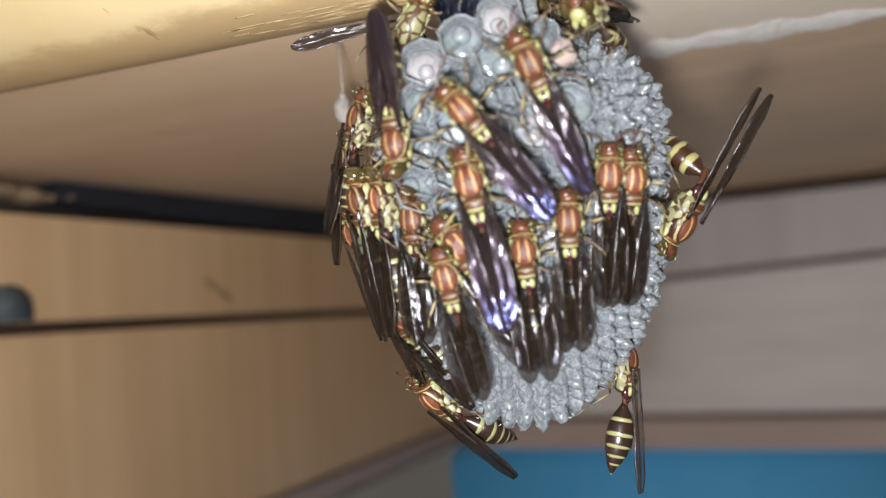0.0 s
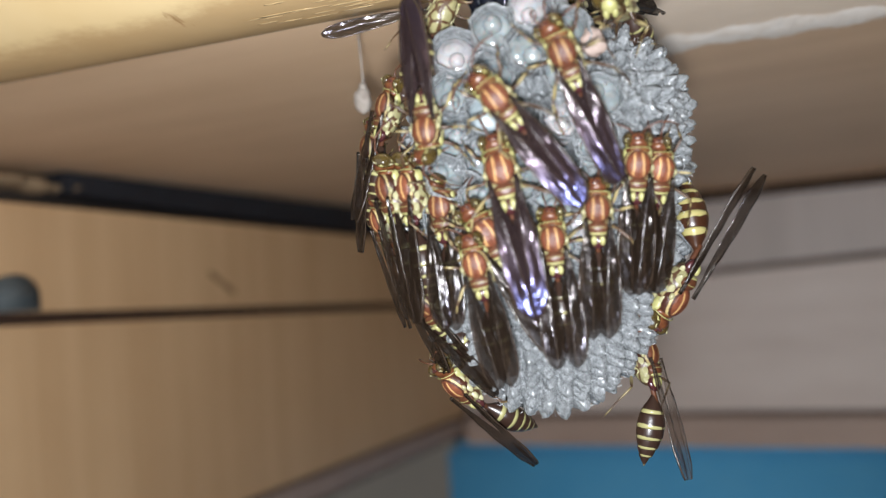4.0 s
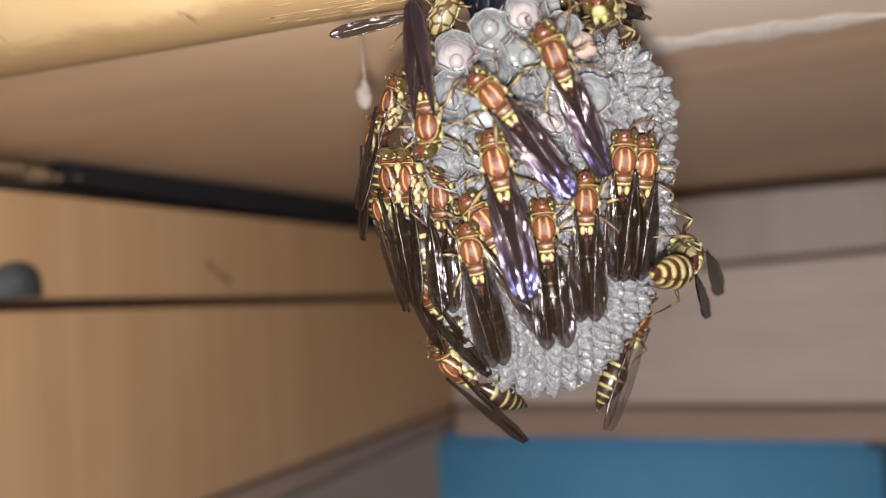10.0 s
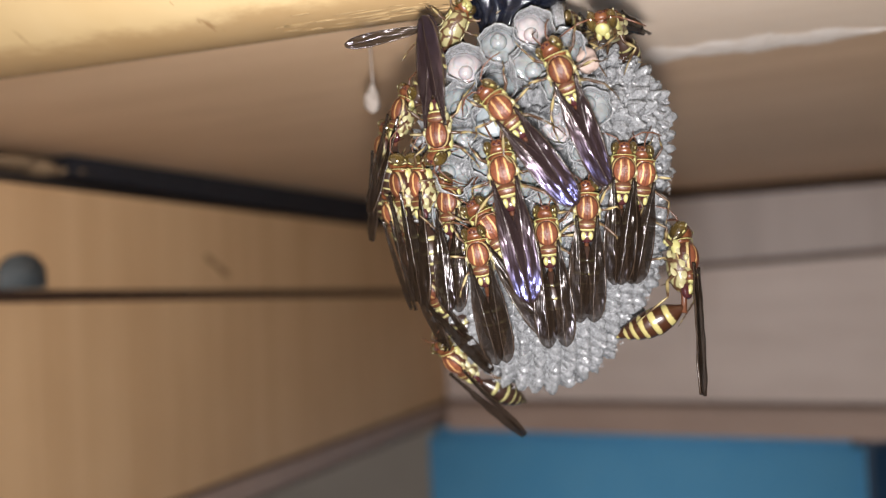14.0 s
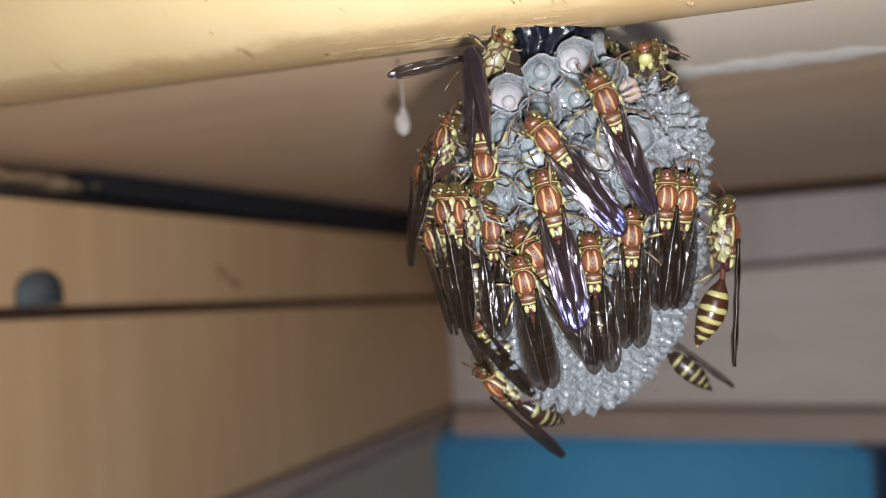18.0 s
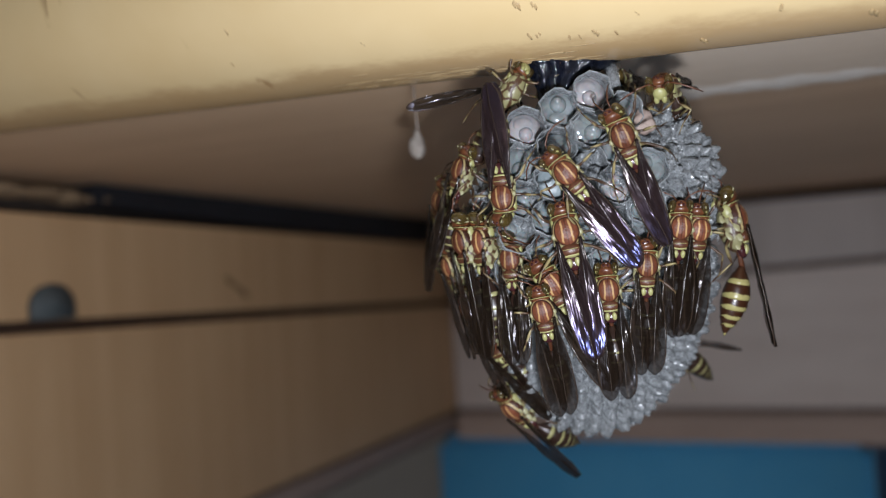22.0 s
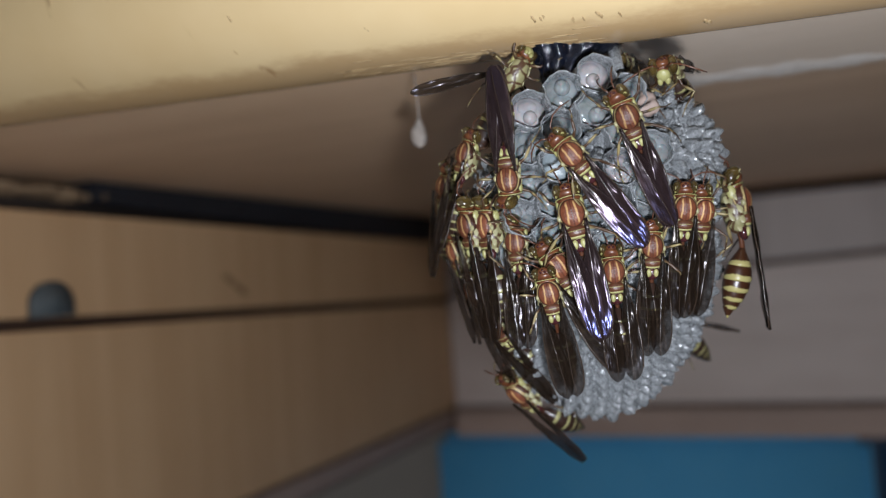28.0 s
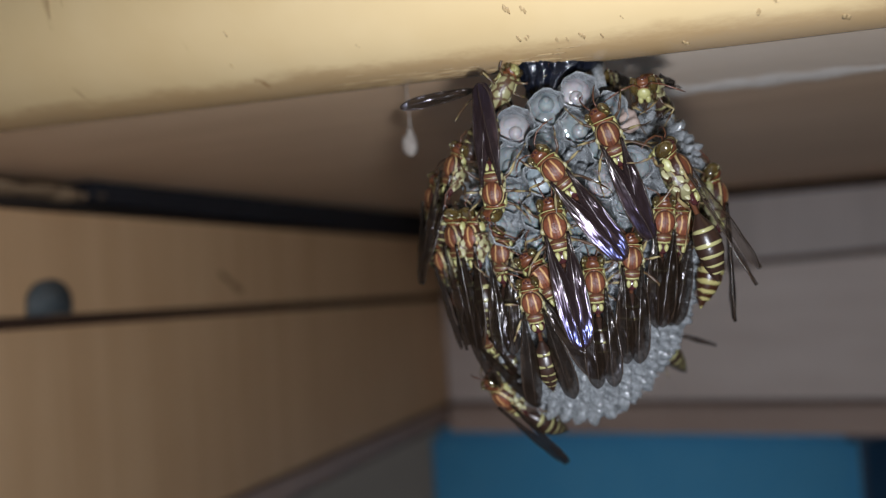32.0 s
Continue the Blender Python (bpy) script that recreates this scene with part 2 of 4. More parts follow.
def mottled(name, a, bcol, scale, low, high, rough=0.4):
    mat, b = material(name, rough, spec=0.5)
    vor = mat.node_tree.nodes.new("ShaderNodeTexVoronoi")
    vor.feature = "DISTANCE_TO_EDGE"
    vor.inputs["Scale"].default_value = scale
    bend = mat.node_tree.nodes.new("ShaderNodeTexNoise")
    bend.inputs["Scale"].default_value = scale * 0.8
    wire(mat, coords(mat), bend.inputs["Vector"])
    wire(mat, mix(mat, 0.00075, coords(mat), bend.outputs["Color"], "ADD"), vor.inputs["Vector"])
    n = noise_tex(mat, coords(mat), scale * 3, 3)
    d = calc(mat, "ADD", vor.outputs["Distance"], calc(mat, "MULTIPLY", calc(mat, "SUBTRACT", n, 0.5), 0.26))
    wire(mat, varied(mat, mix(mat, soft_step(mat, d, low, high), a, bcol), 0.7, 1.15), b.inputs["Base Color"])
    bump(mat, b, d, 0.6, 0.0003)
    return mat


def wing_film(name, tint, alpha, gloss, rough, relief, base=(1.0, 0.88, 0.86), middle=(0.85, 0.66, 0.95), tip=(0.38, 0.42, 1.0)):
    """Smoky membrane with a lilac sheen that turns blue towards the tip; fine pleats run along it."""
    mat, b = material(name, rough, spec=gloss)
    v = coords(mat)
    n = noise_tex(mat, coords(mat, (0.3, 1, 1)), 500, 4)
    pleat_streak = noise_tex(mat, coords(mat, (0.09, 1, 1)), 1500, 3, 0.6)
    c = mix(mat, n, tint, tuple(t * 2.2 for t in tint))
    # lighter streaks in the base colour stand for light caught along the pleats
    c = mix(mat, calc(mat, "MULTIPLY", soft_step(mat, pleat_streak, 0.50, 0.64), 0.8), c, tuple(t * 4.5 for t in tint))
    wire(mat, c, b.inputs["Base Color"])
    b.inputs["Alpha"].default_value = alpha
    b.inputs["IOR"].default_value = 1.56
    sep = node(mat, "ShaderNodeSeparateXYZ")
    wire(mat, v, sep.inputs[0])
    along = calc(mat, "ADD", calc(mat, "DIVIDE", sep.outputs[0], -0.0148), calc(mat, "MULTIPLY", calc(mat, "SUBTRACT", n, 0.5), 0.5))
    sheen = ramp(mat, along, [(0.2, base), (0.55, middle), (0.85, tip)])
    wire(mat, sheen, b.inputs["Specular Tint"])
    info = mat.node_tree.nodes.new("ShaderNodeObjectInfo")
    wire(mat, calc(mat, "MULTIPLY_ADD", info.outputs["Random"], gloss * 0.9, gloss * 0.55), b.inputs["Specular IOR Level"])
    crease = calc(mat, "ADD", noise_tex(mat, coords(mat, (0.2, 1, 1)), 900, 2, 0.5), noise_tex(mat, coords(mat, (0.5, 1, 1)), 330, 2, 0.5, 0.8))
    bump(mat, b, crease, relief, 0.0004)
    return mat


cream = pole_paint()
nest_paper = paper("grey_nest_paper", 0.345, 0.03)
cell_paper = paper("pale_cell_paper", 0.41, 0.11)
tar = speckled("black_resin", (0.002, 0.0025, 0.005), (0.006, 0.008, 0.015), 700, 0.13, 0.35, 0.0003)
larva_skin = speckled("pale_larva_skin", (0.235, 0.22, 0.222), (0.33, 0.305, 0.305), 500, 0.12, 0.8, 0.0, sss=0.2)
larva_wet = speckled("greenish_larva_skin", (0.13, 0.142, 0.142), (0.22, 0.236, 0.238), 500, 0.08, 0.9, 0.0, sss=0.2)
fibre = speckled("paper_fibre", (0.374, 0.389, 0.403), (0.504, 0.511, 0.518), 900, 0.4, 0.6, 0.0)
silk = speckled("grey_silk", (0.15, 0.18, 0.19), (0.24, 0.27, 0.28), 900, 0.3, 0.6, 0.0003)
dirt = speckled("tan_debris", (0.255, 0.188, 0.158), (0.345, 0.27, 0.232), 700, 0.7, 0.4, 0.0005)
lint = speckled("pale_lint", (0.34, 0.30, 0.26), (0.25, 0.21, 0.18), 700, 0.8)
ring_dark = banded("brown_ring", (0.018, 0.009, 0.006), (0.28, 0.26, 0.115), 0.075, 0.14)
ring_gold = banded("amber_ring", (0.026, 0.0095, 0.004), (0.31, 0.27, 0.105), 0.18, 0.25, 0.5)
rust = shield()
pleura = mottled("yellow_plates", (0.06, 0.028, 0.012), (0.225, 0.205, 0.10), 640, 0.05, 0.17)
rust_head = speckled("rust_head", (0.06, 0.016, 0.008), (0.16, 0.06, 0.02), 620, 0.32, 0.5, 0.0002)
yellow = speckled("yellow_plate", (0.255, 0.240, 0.082), (0.335, 0.318, 0.135), 900, 0.4)
pale = speckled("pale_yellow_plate", (0.235, 0.215, 0.105), (0.325, 0.305, 0.175), 900, 0.38)
eye_green = speckled("olive_eye", (0.022, 0.014, 0.005), (0.066, 0.044, 0.012), 520, 0.09, 0.8, 0.0, coat=0.5)
bead = speckled("dark_bead", (0.03, 0.008, 0.01), (0.05, 0.015, 0.015), 900, 0.15)
horn = speckled("brown_horn", (0.055, 0.019, 0.009), (0.10, 0.036, 0.015), 900, 0.4)
leg_skin = mottled("banded_leg", (0.05, 0.024, 0.011), (0.25, 0.20, 0.09), 420, 0.05, 0.3)
film_dark = wing_film("smoky_wing", (0.007, 0.0045, 0.003), 0.60, 0.15, 0.15, 0.7, (1.0, 0.92, 0.85), (0.95, 0.88, 0.9), (0.8, 0.78, 0.95))
film_violet = wing_film("violet_wing", (0.010, 0.0062, 0.0062), 0.76, 0.32, 0.2, 0.7, (1.0, 0.9, 0.84), (0.88, 0.70, 0.90))
film_clear = wing_film("clear_wing", (0.02, 0.014, 0.01), 0.30, 0.22, 0.22, 0.4)
vein = speckled("wing_vein", (0.02, 0.013, 0.009), (0.036, 0.023, 0.015), 900, 0.25)


# ---- mesh helpers: all in millimetres, turned to metres when linked ----
def finish(name, bm, mat, smooth=True):
    me = bpy.data.meshes.new(name)
    bmesh.ops.scale(bm, vec=(MM, MM, MM), verts=bm.verts)
    bm.to_mesh(me)
    bm.free()
    me.materials.append(mat)
    me.polygons.foreach_set("use_smooth", [smooth] * len(me.polygons))
    return me


def part(name, mesh, parent, label="", at=(0, 0, 0), turn=(0, 0, 0), kind=""):
    ob = new(name, mesh)
    ob.parent = parent
    ob.matrix_basis = pose(at[0] * MM, at[1] * MM, at[2] * MM, *turn)
    if label:
        ob["label"] = label
    if kind:
        ob["kind"] = kind
    return ob


MESHES = {}


def shared(key, make):
    if key not in MESHES:
        MESHES[key] = make()
    return MESHES[key]


def ball(bm, at, radii, seg=18, rings=12, turn=(0, 0, 0)):
    m = pose(*at, *turn) @ Matrix.Diagonal((*radii, 1))
    return bmesh.ops.create_uvsphere(bm, u_segments=seg, v_segments=rings, radius=1, matrix=m)["verts"]


def lump(bm, at, radii, sub=2, rough=0.12, grain=0.9, turn=(0, 0, 0)):
    """A rounded, uneven lump."""
    vs = bmesh.ops.create_icosphere(bm, subdivisions=sub, radius=1)["verts"]
    m = pose(*at, *turn) @ Matrix.Diagonal((*radii, 1))
    for v in vs:
        k = 1 + rough * noise.noise((v.co + Vector(at)) * 1.3 / grain) * 2
        v.co = m @ (v.co * k)
    return vs


def tube(bm, points, radii, seg=8):
    """A closed tube through points, with a radius at each."""
    pts = [Vector(p) for p in points]
    rings, side = [], None
    for i, p in enumerate(pts):
        d = (pts[min(i + 1, len(pts) - 1)] - pts[max(i - 1, 0)]).normalized()
        if side is None:
            side = d.orthogonal().normalized()
        side = (side - d * side.dot(d)).normalized()
        other = d.cross(side)
        rings.append([bm.verts.new(p + radii[i] * (math.cos(a) * side + math.sin(a) * other))
                      for a in (k * math.tau / seg for k in range(seg))])
    for a, b in zip(rings, rings[1:]):
        for k in range(seg):
            bm.faces.new((a[k], a[(k + 1) % seg], b[(k + 1) % seg], b[k]))
    bm.faces.new(rings[0][::-1])
    bm.faces.new(rings[-1])


def lathe(bm, profile, seg=20, squash=0.9):
    """Turned about x: (x, radius) pairs; closed at both ends."""
    rings = [[bm.verts.new((x, r * math.cos(a), squash * r * math.sin(a))) for a in (k * math.tau / seg for k in range(seg))] for x, r in profile]
    for a, b in zip(rings, rings[1:]):
        for k in range(seg):
            bm.faces.new((a[k], a[(k + 1) % seg], b[(k + 1) % seg], b[k]))
    bm.faces.new(rings[0][::-1])
    bm.faces.new(rings[-1])
    bmesh.ops.recalc_face_normals(bm, faces=bm.faces)


def box(bm, low, high, bevel=0.0):
    mid = [(a + b) / 2 for a, b in zip(low, high)]
    vs = bmesh.ops.create_cube(bm, size=1, matrix=Matrix.Translation(mid) @ Matrix.Diagonal((*[b - a for a, b in zip(low, high)], 1)))["verts"]
    if bevel:
        es = list({e for v in vs for e in v.link_edges})
        bmesh.ops.bevel(bm, geom=es, offset=bevel, segments=2, affect="EDGES")


def board(name, low, high, mat, bevel, m, parent=None, label="", kind="", slope=None, top=None):
    """slope: (z, per x, per y) by which the edge near z = 0 runs off level; top: the same for an edge between two heights."""
    bm = bmesh.new()
    box(bm, low, high, bevel)
    for v in bm.verts:
        if slope and abs(v.co.z) < 6:
            v.co.z += slope[0] + slope[1] * v.co.x + slope[2] * v.co.y
        if top and top[0] < v.co.z < top[1]:
            v.co.z += top[2] + top[3] * max(v.co.y, -290)
    ob = new(name, finish(name, bm, mat, False))
    ob.matrix_basis = m
    if parent:
        ob.parent = parent
        ob.matrix_basis = parent.matrix_basis.inverted() @ m
    return tagged(ob, label=label, kind=kind)


# ---- the box-like recess: side wall, back wall, ceiling ----
CORNER = Vector((0.009, 0.526, EYE))
SIDE = Matrix.Translation(CORNER) @ pose(0, 0, 0, 0, 0, -25.2)      # x out of the side wall, y away along it
BACK = Matrix.Translation(CORNER) @ pose(0, 0, 0, 0, 0, -25.2)      # x along the back wall, y into it

SEAM = (-6.9, 0, -0.0237)
TOP = (30, 36, -4.1, -0.0322)
side_wall = tagged(board("wall_west", (-40, -620, -79), (-14, 13.8, 899), grey_dark, 0, SIDE), label="dark backing of the side wall", kind="structure")
board("panel", (-13.9, -600, 1.9), (0, 0, 33.2), veneer, 0.8, SIDE, side_wall, "tan wood-grain upper side panel", slope=SEAM, top=TOP)
board("panel", (-13.9, -600, -74.2), (0, 0, -1.9), veneer, 0.8, SIDE, side_wall, "tan wood-grain lower side panel", slope=SEAM)
board("joint", (-13.9, -600, -1.9), (-2, 0, 1.9), seam_dark, 0, SIDE, side_wall, slope=SEAM)
# near-black strip stands in for the shadow gap under the ceiling
board("gasket", (-13.9, -290, 33.2), (-2, 0, 45.2), gap_black, 0, SIDE, side_wall, top=TOP)
board("joint", (-13.9, -600, -76.4), (-4, 0, -74.2), seam_dark, 0, SIDE, side_wall)
board("side_batten", (-13.9, -600, -86), (-1.2, 0, -76.4), batten_wood, 0.8, SIDE, side_wall)
board("joint", (-13.9, -600, -88.5), (-5, 0, -86), seam_dark, 0, SIDE, side_wall)

back_wall = tagged(board("wall_north", (-40, 14, -92), (420, 34, 899), grey_dark, 0, BACK), label="dark backing of the rear wall", kind="structure")
board("panel", (0.2, 0, 2.0), (400, 13.9, 39.5), veneer_up, 0.8, BACK, back_wall, "greyish wood upper rear panel", slope=(-4.2, 0.036, 0))
board("panel", (0.2, 0, -73), (400, 13.9, -1.6), veneer_flat, 0.8, BACK, back_wall, "greyish wood lower rear panel", slope=(-4.2, 0.036, 0))
board("joint", (0.2, 4, -1.6), (400, 13.9, 2.0), joint_grey, 0, BACK, back_wall, slope=(-4.2, 0.036, 0))
# top joint widened in a dark colour to paint the shade under the ceiling
board("joint", (0.2, 5, 39.5), (400, 13.9, 45.2), seam_dark, 0, BACK, back_wall)
board("rear_batten", (0.2, -3, -92), (400, 13.9, -76), batten_wood, 1.2, BACK, back_wall)
board("joint", (0.2, 3, -76), (400, 13.9, -73), joint_grey, 0, BACK, back_wall)

bm = bmesh.new()
box(bm, (-420, -386, 45.4), (420, 40, 62), 0.5)
ceiling = tagged(new("ceiling", finish("ceiling", bm, board_under, False)), label="raw brown board underside", kind="structure")
ceiling.matrix_basis = BACK
bm = bmesh.new()
box(bm, (172, -385.5, 42.1), (420, -317, 45.35), 0.4)
lath = tagged(new("trim", finish("trim", bm, lath_paint, False)), label="paler thin board behind the pole", kind="structure")
lath.matrix_basis = BACK

# the blue cupboard under the rear wall
cupboard = tagged(new("blue_cupboard", None), label="blue painted cupboard front below the rear wall", category="cupboard")
cupboard.matrix_basis = BACK
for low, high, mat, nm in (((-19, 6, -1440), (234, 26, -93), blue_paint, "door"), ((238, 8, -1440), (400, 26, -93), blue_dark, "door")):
    bm = bmesh.new()
    box(bm, low, high, 6.0)
    part(nm, finish(nm, bm, mat), cupboard)
bm = bmesh.new()
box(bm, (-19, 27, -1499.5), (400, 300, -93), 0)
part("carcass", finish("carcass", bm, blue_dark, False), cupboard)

# pale crumbled end of the black strip, and a grey fitting on the side wall
bm = bmesh.new()
rr = random.Random(3)
for k in range(26):
    lump(bm, (-6 + rr.uniform(-1, 1), -286 - 9 * k + rr.uniform(-3, 3), 41.0 + rr.uniform(-0.4, 0.4)), (5, 7, rr.uniform(1.7, 2.4)), 2, 0.3, 2.5)
filler = part("filler", finish("filler", bm, crumb), side_wall, "pale crumbled filler in the top joint")
filler.matrix_basis = Matrix()
fitting = tagged(new("shelf_fitting", None), label="small grey round-topped fitting on the side wall", category="fitting")
fitting.matrix_basis = SIDE @ pose(0, -0.3120, 0.0006)
bm = bmesh.new()
prof = [(-7.8, 1.9), (7.8, 1.9)] + [(7.8 * math.cos(a), 5.8 + 6.7 * math.sin(a)) for a in (math.pi * k / 12 for k in range(13))]
front = [bm.verts.new((3.2, y, z)) for y, z in prof]
rear = [bm.verts.new((0.02, y, z)) for y, z in prof]
bm.faces.new(front)
bm.faces.new(rear[::-1])
for k in range(len(prof)):
    bm.faces.new((front[k], rear[k], rear[(k + 1) % len(prof)], front[(k + 1) % len(prof)]))
bmesh.ops.recalc_face_normals(bm, faces=bm.faces)
bmesh.ops.bevel(bm, geom=[e for e in bm.edges if e.verts[0].co.x > 2.5 and e.verts[1].co.x > 2.5], offset=0.9, segments=2, affect="EDGES")
plate = part("plate", finish("plate", bm, bolt_metal), fitting)
bm = bmesh.new()
ball(bm, (3.2, 0, 6.6), (0.5, 1.8, 1.8))
part("screw_head", finish("screw_head", bm, bolt_metal), fitting)

bm = bmesh.new()
for k in range(7):
    lump(bm, (-0.02, -226 + 2.0 * k, 13.0 - 1.2 * k), (0.12, 2.0, 0.7 + 0.35 * (k % 2)), 2, 0.3, 1.0)
mark = part("scratch", finish("scratch", bm, mark_brown), side_wall, "small dark scratch in the veneer")
mark.matrix_basis = Matrix()

# chipped pale edge on the ceiling board, along the rear wall's direction
bm = bmesh.new()
rows = []
for k in range(90):
    a = k / 89
    half = (5.2 + 2.6 * noise.noise((a * 7, 0, 0)) + 1.2 * noise.noise((a * 31, 0, 0))) * min(1, 12 * a + 0.25) * min(1, 3.2 * (1 - a) + 0.15) * 1.05
    drift = 1.2 * noise.noise((a * 5, 3, 0))
    rows.append([bm.verts.new((a * 46, drift + half * v, -0.35 * (1 - v * v) * (0.8 + 0.6 * noise.noise((a * 40, v * 3, 1))))) for v in (-1, -0.7, -0.3, 0.1, 0.5, 0.8, 1)])
for p, q in zip(rows, rows[1:]):
    for k in range(6):
        bm.faces.new((p[k], q[k], q[k + 1], p[k + 1]))
chip = tagged(new("chipped_edge", finish("chipped_edge", bm, chipped)), label="pale chipped paint edge on the ceiling board", kind="structure")
chip.matrix_basis = Matrix.Translation((0.0390, 0.1560, EYE + 0.0420)) @ pose(0, 0, 0, 0, 0, -19)

# pale lint drop on a thread under the ceiling
drop = tagged(new("lint_drop", None), label="pale lint drop hanging on a thread", category="lint")
drop.matrix_basis = Matrix.Translation((-0.0137, 0.1382, EYE + 0.0314))
bm = bmesh.new()
lump(bm, (0, 0, 0), (1.5, 1.4, 2.1), 3, 0.15)
lump(bm, (0, 0, 2.0), (0.7, 0.7, 1.2), 2, 0.15)
part("clump", finish("clump", bm, lint), drop)
bm = bmesh.new()
tube(bm, [(0.1, 0, 2.2), (0, 0, 6), (-0.2, 0, 11.2)], [0.22, 0.14, 0.2], 6)
part("thread", finish("thread", bm, lint), drop)

# pole across the front, from which the comb hangs
POLE_R = 20.0
pole = tagged(new("pole", None), label="cream lacquered round pole with dirty scuffed underside", category="pole")
pole_m = Matrix.Translation((-0.0027, 0.1030, EYE + 0.0369 + 0.956 * POLE_R * MM)) @ pose(0, 0, 0, 0, 0, -27.3) @ pose(0, 0, 0, 0, 2.6, 0)
pole.matrix_basis = pole_m
bm = bmesh.new()
n_long, n_round = 160, 64
rings = []
for i in range(n_long + 1):
    x = -330 + 660 * i / n_long
    ring = []
    for k in range(n_round):
        a = math.tau * k / n_round
        r = POLE_R + 0.12 * noise.noise((x * 0.03, math.cos(a) * 2, math.sin(a) * 2))
        ring.append(bm.verts.new((x, r * math.cos(a), r * math.sin(a))))
    rings.append(ring)
for a, b in zip(rings, rings[1:]):
    for k in range(n_round):
        bm.faces.new((a[k], a[(k + 1) % n_round], b[(k + 1) % n_round], b[k]))
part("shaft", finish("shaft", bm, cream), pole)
bm = bmesh.new()
rr = random.Random(8)
spots = [(8.7, -131, 1.2), (11.0, -130, 1.0), (9.1, -116, 0.9), (10.0, -116, 0.8), (13.8, -112.5, 0.8), (15.2, -112, 0.6), (17.3, -113, 1.1), (20.0, -111.5, 0.7),
         (-34.4, -139, 0.7), (-14.5, -124, 0.6), (39.2, -113, 1.0), (48.6, -103, 1.3), (29.8, -97, 1.3), (41, -118, 0.6), (23, -120, 0.4), (-37, -123, 0.5)]
for x, deg, size in spots:
    a = math.radians(deg)
    for k in range(2):
        lump(bm, (x + rr.uniform(-0.3, 0.3), (POLE_R + 0.02) * math.cos(a + 0.02 * k), (POLE_R + 0.02) * math.sin(a + 0.02 * k)), (0.2 * size, 0.06, 0.5 * size), 2, 0.35, 0.5, (deg, 0, 0))
part("smudge", finish("smudge", bm, smudge_brown), pole, "brown smudges and scuffs", kind="stuff")
bm = bmesh.new()
for k in range(60):
    x = rr.uniform(-24, 16)
    a = math.radians(rr.gauss(-95, 3.5))
    lump(bm, (x, (POLE_R + 0.02) * math.cos(a), (POLE_R + 0.02) * math.sin(a)), (rr.uniform(0.8, 3.0), rr.uniform(0.10, 0.22), 0.03), 2, 0.35, 0.6, (math.degrees(a) + 90, 0, 0))
part("dirt_smear", finish("dirt_smear", bm, smudge_brown), pole, "dark dirt smeared along the underside", kind="stuff")

# room added round the camera, its corner open to let world fill light in
for nm, low, high in (("wall_south", (-200, -1600, -1500), (1500, -1500, 900)), ("wall_east", (1500, -1600, -1500), (1600, 1500, 900)),
                      ("wall_far_west", (-1600, -300, -1500), (-1500, 1500, 900)), ("wall_far_north", (-1600, 1500, -1500), (1600, 1600, 900))):
    bm = bmesh.new()
    box(bm, low, high)
    ob = tagged(new(nm, finish(nm, bm, plaster, False)), label="added plain plastered wall, out of view", kind="structure")
    ob.location = UP
for nm, low, high in (("floor", (-1600, -1600, -1520), (1600, 1600, -1500)), ("ceiling_room", (-1600, -1600, 900), (1600, 1600, 920))):
    bm = bmesh.new()
    box(bm, low, high)
    ob = tagged(new(nm, finish(nm, bm, plaster, False)), label="plain room surface", kind="structure")
    ob.location = UP


# ---- the comb ----
NX, NZ, NA, NB = 10.3, 8.0, 18.7, 24.0
FRONT, DOME, REAR = 97.8, 12.0, 12.0


def rho(x, z):
    """How far out a place lies on the comb, 1 at its outline."""
    dx, dz = (x - NX) / NA, (z - NZ) / NB
    if dz < 0:
        dx *= 1 + 0.25 * dz * dz
        dz /= 1.05
    p = 3.6 if dx > 0 and dz > 0 else 2.2             # the upper outer corner is squarer
    return (abs(dx) ** p + abs(dz) ** p) ** (1 / p)


def front_y(x, z):
    r = min(rho(x, z), 1.0)
    rise = max(0.0, (z - NZ) / NB) / max(r, 0.05)
    lean = FRONT - 0.22 * (max(z, -2.0) - NZ)          # the comb face leans out towards its top
    return lean + DOME * (1 - 0.72 * min(1.0, rise) ** 2) * (1 - math.sqrt(max(0.0, 1 - r ** 2.3)))


nest = tagged(new("paper_wasp_nest", None), label="grey papery wasp nest with open cells hanging from a pole", category="wasp nest")
nest.matrix_basis = Matrix.Translation(UP)

def in_cells(x, z):
    return ((x - 6.6) / 11.0) ** 2 + ((z - 16) / 17.8) ** 2 < 1


def comb_point(s, a):
    """s: 0 front middle, 0.65 outline, 1 rear middle; a: angle round the comb."""
    ca, sa = math.cos(a), math.sin(a)
    k1 = rho(NX + ca * NA, NZ + sa * NB)
    r = math.sin(min(1.0, s / 0.65) * math.pi / 2) if s <= 0.65 else math.cos((s - 0.65) / 0.35 * math.pi / 2)
    x, z = NX + ca * NA * r / k1, NZ + sa * NB * r / k1
    edge = front_y(NX + ca * NA / k1, NZ + sa * NB / k1)
    y = front_y(x, z) if s <= 0.65 else edge + REAR * math.sqrt(max(0.0, 1 - r * r))
    if z < NZ:
        z = NZ + (z - NZ) * 1.0
    n = Vector((ca * r, -1 + 1.5 * r if s < 0.65 else 1.0 - r, sa * r)).normalized()
    if z > NZ:
        z = NZ + (z - NZ) * 0.90
        y += 3.0 * min(1.0, max(0.0, (z - 20) / 8))
    return Vector((x, y + 1.6, z)), n


